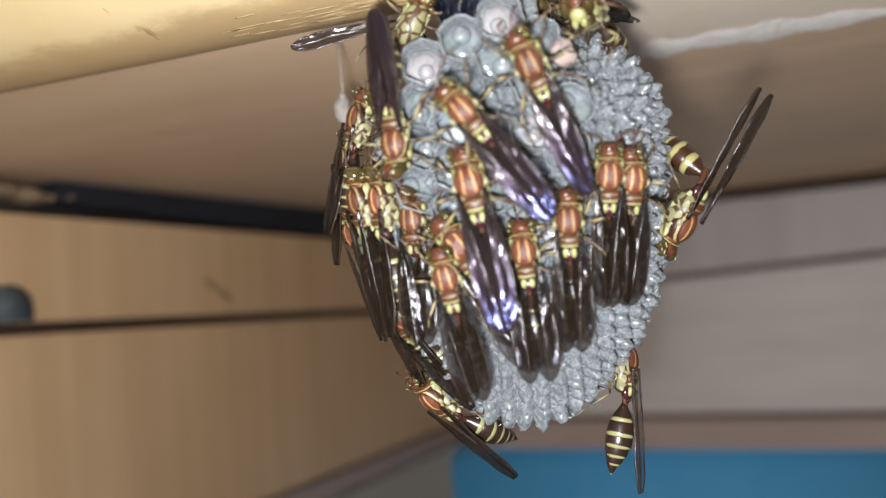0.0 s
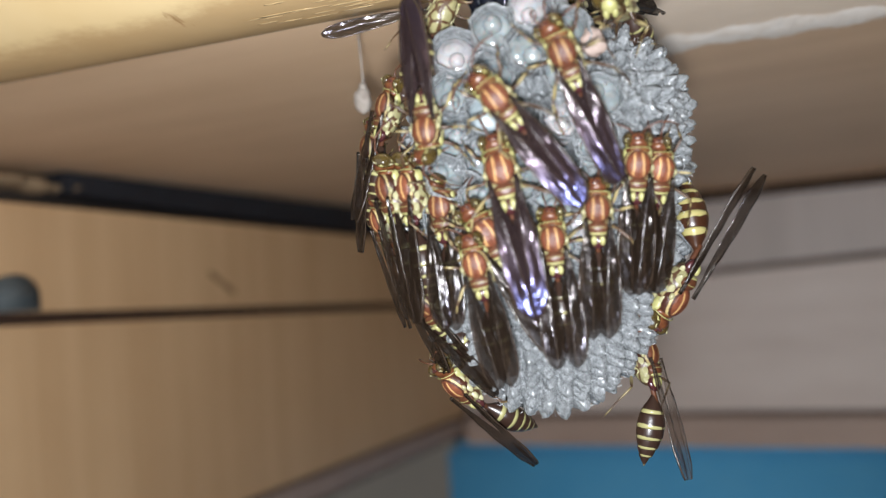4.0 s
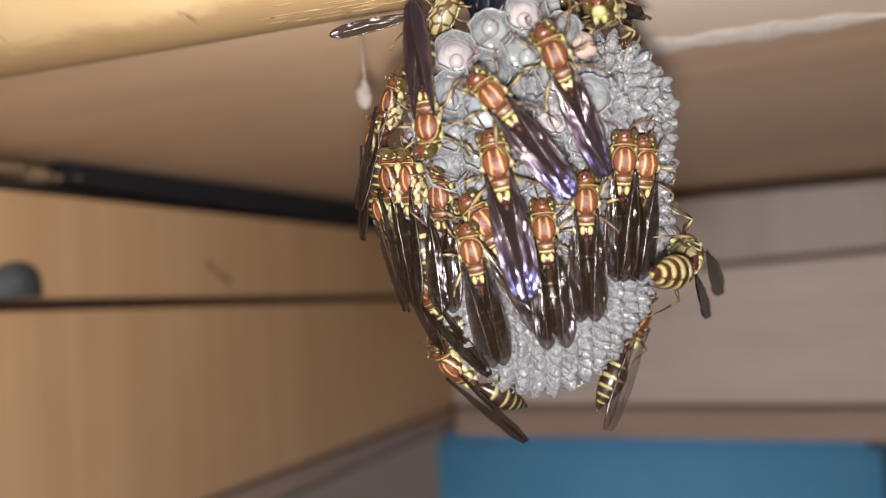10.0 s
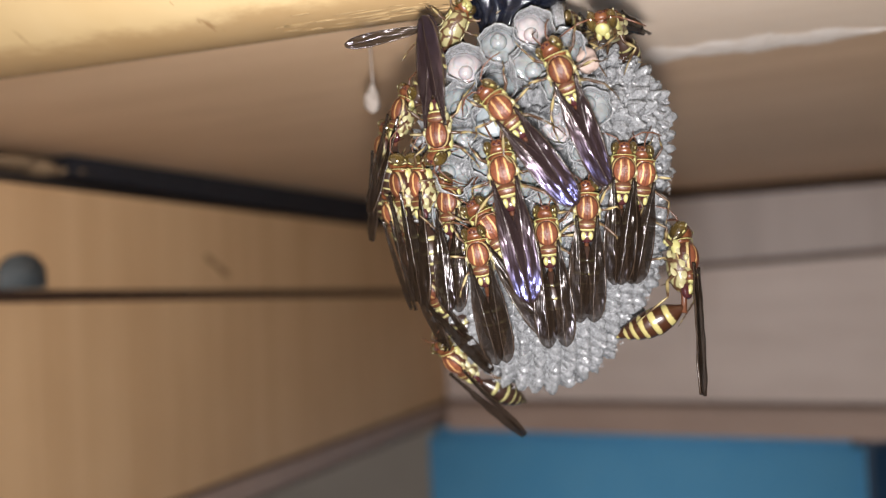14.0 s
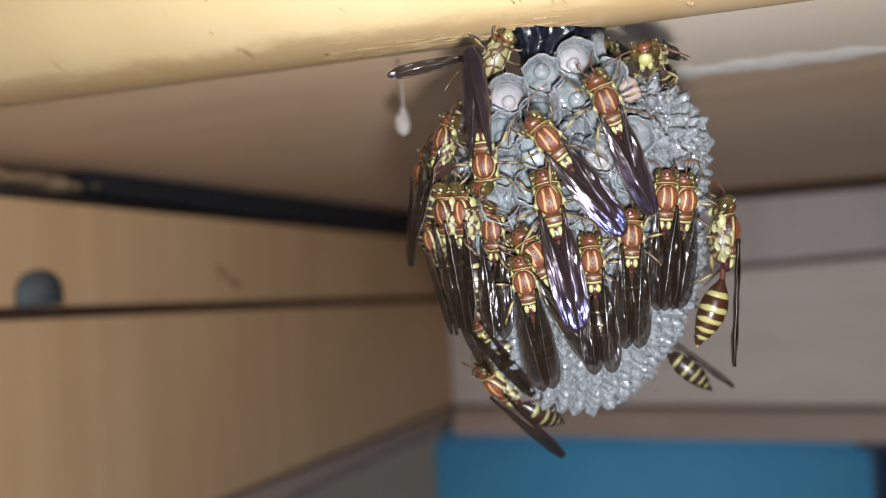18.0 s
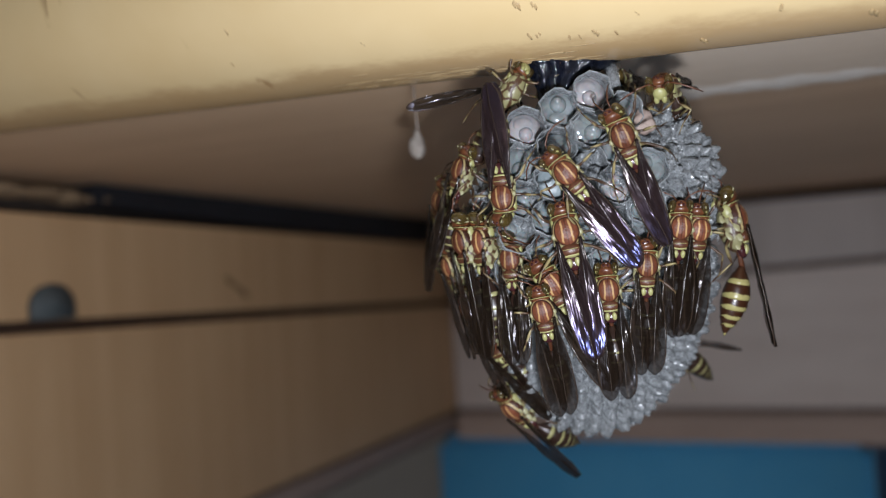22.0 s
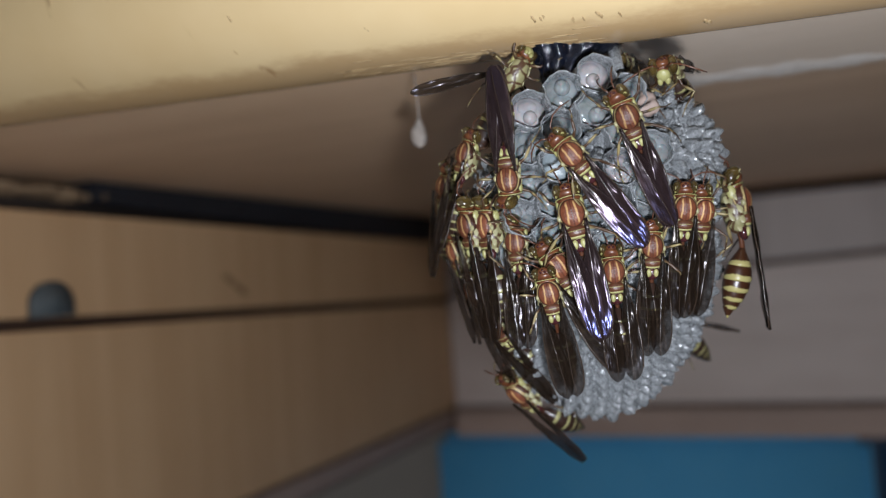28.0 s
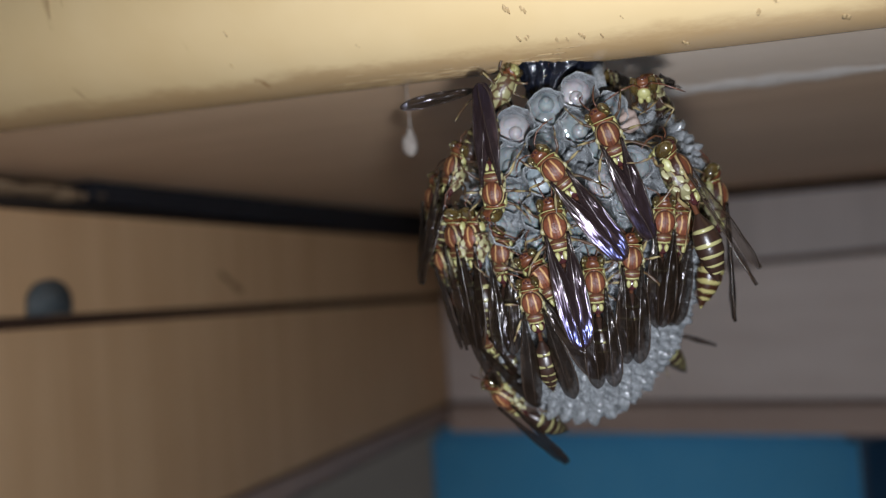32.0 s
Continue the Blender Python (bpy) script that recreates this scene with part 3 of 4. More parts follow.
# beads of the scalloped outer walls: each column of cells is a string of beads that runs down the comb and back under it
rnd = random.Random(4)
seeds = []
for c in range(-9, 10):
    x0 = NX + 2.2 * c
    path = []
    for k in range(241):
        g = 1 - k / 120                                 # 1 at the top, -1 at the foot, then up the rear is left to the filling
        z = NZ + NB * 1.06 * g
        x = x0 + 0.10 * (NZ - z) * 0.5                  # the columns slant a little
        if rho(x, z) < 1:
            y = front_y(x, z) + 1.6
            if z > NZ:
                z = NZ + (z - NZ) * 0.90
                y += 3.0 * min(1.0, max(0.0, (z - 20) / 8))
            path.append(Vector((x, y, z)))
    for k in range(14):                                 # back under the foot
        if path and path[-1].z < NZ:
            path.append(path[-1] + Vector((0, 1.0, 0.28 * k / 6)))
    run, want = 0.0, rnd.uniform(0.2, 1.7)
    for p, q in zip(path, path[1:]):
        run += (q - p).length
        if run >= want:
            loose = 0.16 + 0.75 * min(1.0, max(0.0, (q.z - 4) / 8))      # neat below, crumbly towards the top
            seeds.append((q + Vector((rnd.uniform(-loose, loose), 0, rnd.uniform(-loose, loose))), rnd.uniform(0.85 - 0.5 * loose, 1.3 + 0.5 * loose)))
            want += rnd.uniform(1.55, 1.95)
near = kdtree.KDTree(4000)
for i, (p, w) in enumerate(seeds):
    near.insert(p, i)
near.balance()
extra = []
for i in range(4, 96):                                  # the sides and the rear, where no column runs
    for k in range(150):
        p = comb_point(i / 100 + rnd.uniform(-0.004, 0.004), math.tau * (k + rnd.random()) / 150)[0]
        if near.find(p)[2] > 1.75 and all((p - q).length > 1.75 for q, _ in extra):
            extra.append((p, rnd.uniform(0.5, 1.4)))
seeds += extra
tree = kdtree.KDTree(len(seeds))
for i, (p, w) in enumerate(seeds):
    tree.insert(p, i)
tree.balance()
N_R, N_A = 320, 620
base = np.array([[comb_point(i / N_R, math.tau * k / N_A)[0] for k in range(N_A)] for i in range(N_R + 1)])
along = np.gradient(base, axis=0)
across = np.roll(base, -1, axis=1) - np.roll(base, 1, axis=1)
out = np.cross(along, across)
size = np.linalg.norm(out, axis=2, keepdims=True)
out = out / np.maximum(size, 1e-9)
heart = base.mean(axis=(0, 1))
out *= np.where(((base - heart) * out).sum(-1, keepdims=True) < 0, -1.0, 1.0)
pts = []
for i in range(N_R + 1):
    for k in range(N_A):
        p, n = Vector(base[i, k]), Vector(out[i, k])
        (_, no, d1), (_, _, d2) = tree.find_n(p, 2)
        w = seeds[no][1]
        lift = 1.75 * math.sqrt(w) * max(0.0, 1 - (d1 / 1.12) ** 2) ** 0.8 - 0.8
        lift += 0.6 * noise.noise(p * 0.45) + 0.26 * noise.noise(p * 1.7) + 0.22 * (0.4 - 2 * abs(noise.noise(p * 2.4)))
        crumble = min(1.0, max(0.0, (p.z - 5) / 8))
        lift += crumble * (0.75 * noise.noise(p * 0.8) + 0.4 * noise.noise(p * 2.6) + 0.2 * noise.noise(p * 5.0))
        pts.append(p + n * lift)
P = np.array(pts)
quads = []
for i in range(N_R):
    for k in range(N_A):
        quads.append((i * N_A + k, i * N_A + (k + 1) % N_A, (i + 1) * N_A + (k + 1) % N_A, (i + 1) * N_A + k))
me = bpy.data.meshes.new("comb_body")
me.from_pydata((P * MM).tolist(), [], quads)
me.materials.append(nest_paper)
me.polygons.foreach_set("use_smooth", [True] * len(me.polygons))
part("comb_body", me, nest, "scalloped grey papery comb body")

# wispy paper fibres standing off the comb
bm = bmesh.new()
for k in range(620):
    s, a = rnd.uniform(0.2, 0.8), rnd.uniform(0, math.tau)
    p, n = comb_point(s, a)
    if in_cells(p.x, p.z) and s < 0.5:
        continue
    p = p + n * rnd.uniform(0.6, 1.0)
    q = Vector((rnd.uniform(-1, 1), rnd.uniform(-1, 1), rnd.uniform(-1, 1)))
    q = (q - n * q.dot(n) * rnd.uniform(0.4, 0.9)).normalized() * rnd.uniform(0.4, 0.9)
    tube(bm, [p - q * 0.5, p + n * rnd.uniform(0.1, 0.3), p + q * 0.5 + n * rnd.uniform(-0.1, 0.35)], [0.04, 0.055, 0.025], 4)
part("paper_fibre", finish("paper_fibre", bm, fibre), nest, "wispy grey paper fibres", kind="stuff")

# open hexagonal cells with larvae
CELL = 4.75


def cell_mesh(seed):
    r2 = random.Random(seed)
    bm = bmesh.new()
    rim, steps = 2.95, 36
    outer, inner, floor = [], [], []
    prof = [(0, 0.93, 6.5), (0, 0.98, 3.5), (0, 1.01, 1.2), (0, 1.01, 0.1), (0, 0.985, -0.18), (0, 0.945, -0.1), (0, 0.91, 0.6), (0, 0.88, 1.8), (0, 0.80, 4.0)]
    loops = []
    wob = [r2.uniform(-0.5, 0.4) for _ in range(6)]
    for _, f, y in prof:
        loop = []
        for k in range(steps):
            a = math.tau * k / steps + math.pi / 6
            hexr = rim * math.cos(math.pi / 6) / math.cos((a - math.pi / 6 + math.pi / 6) % (math.pi / 3) - math.pi / 6)
            hexr = hexr * 0.75 + rim * 0.92 * 0.25
            up = wob[k * 6 // steps] if y < 1 else 0
            loop.append(bm.verts.new((f * hexr * math.cos(a), y + up, f * hexr * math.sin(a))))
        loops.append(loop)
    for p, q in zip(loops, loops[1:]):
        for k in range(steps):
            bm.faces.new((p[k], p[(k + 1) % steps], q[(k + 1) % steps], q[k]))
    bm.faces.new(loops[-1])
    bmesh.ops.recalc_face_normals(bm, faces=bm.faces)
    for v in bm.verts:
        v.co.y += 0.16 * noise.noise(v.co * 3.1 + Vector((seed, 2, 0)))
        v.co += 0.34 * Vector((noise.noise(v.co * 0.9 + Vector((seed, 0, 0))), noise.noise(v.co * 1.1), noise.noise(v.co * 0.8 + Vector((0, seed, 0)))))
    return finish("cell", bm, cell_paper)


def larva_mesh(wet, no):
    """A grub seen head on, curled in its cell: the head lies off the middle of the swollen body."""
    r2 = random.Random(40 + no)
    bm = bmesh.new()
    big, dx, dz = r2.uniform(0.95, 1.3), r2.uniform(-0.7, 0.7), r2.uniform(-0.7, 0.5)
    ball(bm, (dx, 0, dz), (big, 0.9 * big, big), 20, 14)
    lump(bm, (0.1, 1.25, -0.1), (2.45, 1.3, 2.45), 4, 0.05, 1.4)
    lump(bm, (-0.9 * dx, 0.75, -0.9 * dz), (1.7, 0.9, 1.5), 3, 0.06, 1.0)
    if wet:
        ball(bm, (dx + 0.35, -0.6, dz - 0.25), (0.6, 0.55, 0.55), 16, 12)
    return finish("larva", bm, larva_wet if wet else larva_skin)


def plug_mesh():
    bm = bmesh.new()
    lump(bm, (0, 0, 0), (2.15, 0.9, 2.15), 3, 0.06, 1.2)
    return finish("silk_cap", bm, silk)


rnd = random.Random(11)
KINDS = {(0, 0): "wet", (1, 0): "pale", (-1, 0): "pale", (0, 1): "wet", (-1, 1): "wet", (0, 2): "cap", (1, 1): "wet"}
for i in range(-6, 8):
    for j in range(-6, 10):
        # columns step along the comb's slanting top edge; rows step straight down
        x, z = 4.4 + 4.4 * i - 0.6 * j, 28.7 + 1.9 * i - 4.75 * j
        if (not in_cells(x, z) and (i, j) not in KINDS) or z > 31.2 or (i, j) in ((-2, 0), (1, 2), (1, 3)):
            continue
        no = (3 * i + 5 * j) % 6
        c = part("cell", shared(("cell", no), lambda: cell_mesh(no)), nest, "", (x, front_y(x, z) - rnd.uniform(0.7, 1.1), z), (rnd.uniform(-6, 2), 22 + rnd.uniform(-4, 4), rnd.uniform(-4, 4)))
        kind = KINDS.get((i, j), rnd.choice(("pale", "wet", "wet")))
        if kind == "pale":
            part("larva", shared(("larva", no), lambda: larva_mesh(False, no)), c, "pale round larva head", (rnd.uniform(-0.3, 0.3), 1.5, rnd.uniform(-0.3, 0.3)))
        elif kind == "wet":
            part("larva", shared(("larva_wet", no), lambda: larva_mesh(True, no)), c, "glossy greenish larva", (rnd.uniform(-0.3, 0.3), 1.4, rnd.uniform(-0.3, 0.3)), (0, rnd.uniform(0, 360), 0))
        else:
            part("silk_cap", shared("cap", plug_mesh), c, "whitish silk cap", (0, 1.3, 0))

# black resin stalk: a funnel that spreads under the pole and narrows towards the cells
bm = bmesh.new()
loops = []
for i in range(41):
    t = i / 40                              # 0 at the comb, 1 at the pole
    wide, deep = 1.7 + 8.6 * t ** 3.0, 1.3 + 1.8 * t ** 2
    loop = []
    for k in range(56):
        a = math.tau * k / 56
        q = Vector((3.2 + 2.9 * t + 3.9 * t ** 3 + wide * math.cos(a), 100.4 - 1.6 * t + deep * math.sin(a), 25.5 + 12.6 * t))
        drip = 1.0 * noise.noise(Vector((q.x * 0.6, q.y * 0.6, q.z * 0.2))) + 0.62 * noise.noise(Vector((q.x * 1.5, q.y * 1.5, q.z * 0.5))) + 0.18 * noise.noise(q * 2.2)
        loop.append(bm.verts.new(q + Vector((math.cos(a), math.sin(a), 0)) * drip))
    loops.append(loop)
for a, b in zip(loops, loops[1:]):
    for k in range(56):
        bm.faces.new((a[k], a[(k + 1) % 56], b[(k + 1) % 56], b[k]))
bm.faces.new(loops[0][::-1])
bm.faces.new(loops[-1])
bmesh.ops.recalc_face_normals(bm, faces=bm.faces)
part("stalk", finish("stalk", bm, tar), nest, "shiny black resin stalk")
bm = bmesh.new()
tube(bm, [(13.0, 101.0, 35.3), (12.8, 99.5, 34.0), (12.8, 97.5, 31.5)], [1.5, 0.9, 0.7], 10)
part("strut", finish("strut", bm, nest_paper), nest, "grey paper strut")
bm = bmesh.new()
lump(bm, (15.6, 95.2, 26.2), (1.5, 1.1, 1.9), 3, 0.15)
part("debris", finish("debris", bm, dirt), nest, "tan crumb of debris")


# ---- wasps ----
def head_mesh():
    bm = bmesh.new()
    ball(bm, (0, 0, 0), (0.8, 1.4, 1.22), 26, 18)
    ball(bm, (-0.4, 0, 0.3), (0.66, 1.2, 0.9), 20, 14)
    ball(bm, (0.18, 0, 0.85), (0.62, 0.85, 0.48), 18, 12)
    for side in (1, -1):
        ball(bm, (0.55, 0.38 * side, 0.36), (0.32, 0.28, 0.28), 12, 8)
    return finish("head", bm, rust_head)


def simple(name, mat, at, radii, turn=(0, 0, 0), seg=14, rings=10):
    def make():
        bm = bmesh.new()
        ball(bm, at, radii, seg, rings, turn)
        return finish(name, bm, mat)
    return shared((name, at, radii, turn), make)


def antenna_mesh(side, pose_no):
    bm = bmesh.new()
    bends = [((0, 0, 0), (0.7, 0.5, 0.9), (1.9, 1.3, 1.0), (3.2, 2.1, 0.2), (4.2, 2.6, -0.9)),
             ((0, 0, 0), (0.5, 0.7, 0.8), (1.2, 2.0, 0.8), (1.5, 3.4, 0.2), (1.4, 4.6, -0.6)),
             ((0, 0, 0), (0.9, 0.3, 0.7), (2.4, 0.7, 0.4), (3.9, 0.9, -0.5), (5.0, 0.8, -1.6))][pose_no]
    tube(bm, [(x, y * side, z) for x, y, z in bends], [0.11, 0.095, 0.10, 0.10, 0.06], 7)
    return finish("antenna", bm, horn)


def wing_half(s):
    """Half the blade's width along its length."""
    full = float(np.interp(s, [0, 0.08, 0.2, 0.35, 0.5, 0.66, 0.78, 0.88, 0.94, 0.98, 1.0], [0.22, 0.28, 0.52, 1.02, 1.30, 1.46, 1.50, 1.34, 1.05, 0.65, 0.25]))
    return full * 1.03


def wing_mesh(mat_no, slim=0):
    """A folded fore wing: long narrow blade along -x, costal edge at +y, pleated, with raised veins."""
    bm = bmesh.new()
    n_s, length = 40, 14.8
    us = [0, 0.06, 0.13, 0.21, 0.29, 0.325, 0.40, 0.47, 0.55, 0.58, 0.66, 0.75, 0.775, 0.88, 1.0]
    ridge = {0: 0.08, 1: 0.06, 8: 0.02, 9: 0.02}
    vein_faces = {0, 8}
    top, low = [], []
    for i in range(n_s + 1):
        s = i / n_s
        h = wing_half(s) * (0.66 if slim else 1.0)
        mid = 0.0 - 1.1 * s ** 1.1
        rt, rl = [], []
        for k, u in enumerate(us):
            y = mid + h * (1 - 2 * u)
            z = 0.34 * math.sin(math.pi * u) + 0.05 * math.sin(u * 12.5 + 2.5 * s + 3.5 * noise.noise((s * 3.0, u * 2.0, 5.0))) * min(1, 4 * s) - 0.30 * s * s + 0.14 * noise.noise((s * 6, u * 4, 0)) + ridge.get(k, 0) * (1 - 0.6 * s)
            rt.append(bm.verts.new((-length * s, y, z)))
            rl.append(bm.verts.new((-length * s, y, z - 0.06 - ridge.get(k, 0))))
        top.append(rt)
        low.append(rl)
    n_w = len(us) - 1
    for i in range(n_s):
        for k in range(n_w):
            f = bm.faces.new((top[i][k], top[i][k + 1], top[i + 1][k + 1], top[i + 1][k]))
            f.material_index = 1 if k in vein_faces else 0
            bm.faces.new((low[i][k], low[i + 1][k], low[i + 1][k + 1], low[i][k + 1]))
        bm.faces.new((top[i][0], top[i + 1][0], low[i + 1][0], low[i][0])).material_index = 1
        bm.faces.new((top[i][n_w], low[i][n_w], low[i + 1][n_w], top[i + 1][n_w]))
    bm.faces.new([v for v in top[-1]] + [v for v in low[-1]][::-1])
    bm.faces.new([v for v in top[0]][::-1] + [v for v in low[0]])
    bmesh.ops.recalc_face_normals(bm, faces=bm.faces)
    me = finish("fore_wing", bm, (film_dark, film_violet, film_clear)[mat_no])
    me.materials.append(vein)
    return me


def leg_mesh(no, side):
    """no 0 to 2, front to rear; side 1 is the wasp's left."""
    bm = bmesh.new()
    chains = [[(0, 0, 0), (0.9, 1.3, -0.5), (2.2, 2.0, -0.1), (2.9, 2.4, -1.6), (3.9, 2.7, -2.6)],
              [(0, 0, 0), (-0.2, 1.4, -0.4), (-0.1, 2.9, 0.4), (-0.5, 3.5, -1.6), (-0.4, 4.3, -3.0)],
              [(0, 0, 0), (-1.0, 1.3, -0.3), (-2.6, 2.6, 0.6), (-4.4, 3.2, -1.3), (-6.0, 3.4, -2.9)]][no]
    pts = []
    for a, b in zip(chains, chains[1:]):
        for k in range(3):
            pts.append(tuple(p + (q - p) * k / 3 for p, q in zip(a, b)))
    pts.append(chains[-1])
    radii = [0.26, 0.28, 0.22, 0.17, 0.22, 0.2, 0.12, 0.14, 0.14, 0.09, 0.08, 0.07, 0.06]
    tube(bm, [(x, 1.05 * y * side, z) for x, y, z in pts], radii, 7)
    return finish("leg", bm, leg_skin)


RINGS = [(0, 2.2), (2.2, 4.0), (4.0, 5.4), (5.4, 6.6), (6.6, 7.6), (7.6, 8.8)]


def gaster_radius(x):
    return float(np.interp(x, [0, 0.6, 1.4, 2.4, 3.6, 4.8, 6.0, 7.0, 8.0, 8.8], [0.34, 0.62, 1.15, 1.58, 1.78, 1.72, 1.42, 1.05, 0.52, 0.06]))


def ring_mesh(no, gold):
    a, b = RINGS[no]
    bm = bmesh.new()
    prof = []
    for k in range(7):
        x = a - (0.25 if no else 0) + (b - a + (0.25 if no else 0)) * k / 6
        prof.append((-(x - a), gaster_radius(x) * (1 + 0.035 * k / 6) - (0.05 if k == 0 and no else 0)))
    prof.append((prof[-1][0] + 0.02, prof[-1][1] - 0.12))
    lathe(bm, prof, 22, 0.92)
    return finish("gaster_ring", bm, ring_gold if gold else ring_dark)


def wasp(at, ahead, above, label, size=1.0, spread=4.0, bend=4.0, violet=0, gold=0, feelers=0, wing_lift=0.0, twist=0.0, slim=0, tuck=0, roll=0.0, back=-5.1):
    """One wasp. at: the middle of its back shield (mm, from the origin at eye height); ahead, above: its directions."""
    f = Vector(ahead).normalized()
    u = Vector(above)
    u = (u - f * u.dot(f)).normalized()
    s = u.cross(f)
    turn = Matrix((f, s, u)).transposed().to_4x4()
    root = tagged(new("wasp", None), label=label, category="wasp", group="wasps on the nest")
    root.matrix_basis = Matrix.Translation(Vector(at) * MM + UP) @ turn @ Matrix.Diagonal((size, size, size, 1))
    vary = random.Random(round(at[0] * 31 + at[2] * 17))
    twist += vary.uniform(-16, 16)
    # the shield lies a little over the middle of the body
    body = part("thorax", simple("thorax", pleura, (-0.8, 0, -2.05), (3.2, 1.75, 1.6)), root, "yellow and brown plated thorax")
    part("back_shield", simple("back_shield", rust, (0, 0, 0), (2.02, 1.8, 1.42), seg=28, rings=18), body, "rust-brown shield with two yellow lines", (0.1, 0, -1.3))
    part("collar", simple("collar", rust_head, (1.85, 0, -1.6), (0.5, 1.5, 1.02)), body)
    part("collar_rim", shared("rim", rim_mesh), body, "yellow rim of the collar")
    part("scutellum", simple("scutellum", horn, (-2.2, 0, -0.85), (0.85, 1.3, 0.65)), body)
    part("yellow_bar", simple("bar_front", yellow, (-2.1, 0, -0.62), (0.09, 1.12, 0.48)), body, "thin yellow cross bar")
    part("yellow_bar", simple("bar", yellow, (-2.85, 0, -0.85), (0.25, 1.1, 0.45)), body, "yellow cross bar")
    for side in (1, -1):
        part("yellow_spot", simple("spot", yellow, (-3.75, 0.5 * side, -1.0), (0.62, 0.37, 0.32), (0, -14, 0)), body)
        part("tegula", simple("tegula", pale, (-0.25, 1.66 * side, -0.85), (0.42, 0.3, 0.28)), body)
        for px, py, pz, pr in ((-0.8, 1.86, -1.35, 0.66), (-2.1, 1.6, -1.3, 0.62), (0.7, 1.78, -1.6, 0.6), (-1.6, 1.72, -2.4, 0.7), (0.3, 1.66, -2.7, 0.66), (-3.1, 1.25, -1.8, 0.55)):
            part("flank_plate", simple("flank", pale, (0, 0, 0), (1.05 * pr, 0.16 * pr, 0.55 * pr)), body, "", (px, (py - 0.16) * side, pz), (20 * side, 12, -14 * side))
        part("side_plate", simple("plate", yellow, (1.2, 1.45 * side, -2.0), (0.9, 0.3, 0.55)), body)
    h = part("head", shared("head", head_mesh), root, "rust-brown head", (2.8, -0.013 * roll, -1.7 + vary.uniform(-0.15, 0.1)), (roll + vary.uniform(-8, 8), 32 + vary.uniform(-10, 14), twist))
    for side in (1, -1):
        part("eye", simple("eye", eye_green, (0.14, 1.13 * side, 0.24), (0.92, 0.68, 1.24), seg=20, rings=14), h, "glossy olive eye")
        part("eye_rim", shared(("eye_rim", side), lambda: eye_rim_mesh(side)), h, "pale yellow rim behind the eye")
        part("antenna", shared(("antenna", side, feelers), lambda: antenna_mesh(side, feelers)), h, "", (0.75, 0.4 * side, 0.45))
        part("mandible", simple("mandible", yellow, (0.75, 0.45 * side, -1.35), (0.35, 0.35, 0.6)), h)
        part("brow", simple("brow", yellow, (-0.55, 1.15 * side, 0.35), (0.2, 0.4, 0.5)), h)
    part("face_plate", simple("face_plate", yellow, (0.72, 0, -0.55), (0.48, 0.85, 0.85)), h)
    for k, (x, y) in enumerate(((0.25, 0), (-0.05, 0.3), (-0.05, -0.3))):
        part("ocellus", simple("ocellus", bead, (0, 0, 0), (0.2, 0.2, 0.2), seg=8, rings=6), h, "", (x, y, 1.22))
    part("propodeum", simple("propodeum", bead, (-3.75, 0, -1.5), (1.05, 1.15, 0.62)), body)
    part("waist", shared("waist", waist_mesh), root)
    g = part("gaster", ring(0, gold), root, "yellow-banded abdomen", (back, 0, -2.0), (0, -bend, 0))
    for no in range(1, 6):
        part("gaster_ring", ring(no, gold), g, "", (-RINGS[no][0], 0, -0.02 * no * no), (0, 0, 0))
    for side in (1, -1):
        w = part("fore_wing", shared(("wing", violet, slim), lambda: wing_mesh(violet, slim)), root, "", (-0.9, 1.4 * side, -0.40 + 0.14 * side), (6 * side, wing_lift, spread * -side + 4.5 * side))
        if side < 0:
            w.data = shared(("wing_r", violet, slim), lambda: mirrored(shared(("wing", violet, slim), lambda: wing_mesh(violet, slim))))
    for no in range(3):
        for side in (1, -1):
            part("leg", shared(("leg", no, side), lambda: leg_mesh(no, side)), root, "", (1.3 - 1.5 * no, 1.1 * side, -2.3), ((vary.uniform(-14, 10) - tuck) * side, vary.uniform(-12, 12), vary.uniform(-16, 16)))
    return root


def mirrored(mesh):
    me = mesh.copy()
    me.transform(Matrix.Diagonal((1, -1, 1, 1)))
    me.flip_normals()
    return me


def eye_rim_mesh(side):
    bm = bmesh.new()
    tube(bm, [(-0.56 + 0.30 * abs(math.cos(a)), (1.46 - 0.10 * math.sin(a)) * side, 0.22 + 1.22 * math.cos(a)) for a in (math.radians(d) for d in range(10, 171, 20))], [0.05, 0.09, 0.11, 0.13, 0.14, 0.13, 0.11, 0.09, 0.05], 6)
    return finish("eye_rim", bm, pale)


def rim_mesh():
    bm = bmesh.new()
    tube(bm, [(2.05 + 0.3 * math.cos(a) - 0.15, 1.68 * math.sin(a), -1.62 + 1.16 * math.cos(a)) for a in (math.radians(d) for d in range(-100, 101, 20))], [0.06] * 11, 6)
    return finish("collar_rim", bm, yellow)


def waist_mesh():
    bm = bmesh.new()
    tube(bm, [(-3.6, 0, -1.7), (-4.4, 0, -1.9), (-6.3, 0, -2.05)], [0.7, 0.33, 0.34], 10)
    return finish("waist", bm, horn)


def ring(no, gold):
    return shared(("ring", no, gold), lambda: ring_mesh(no, gold))


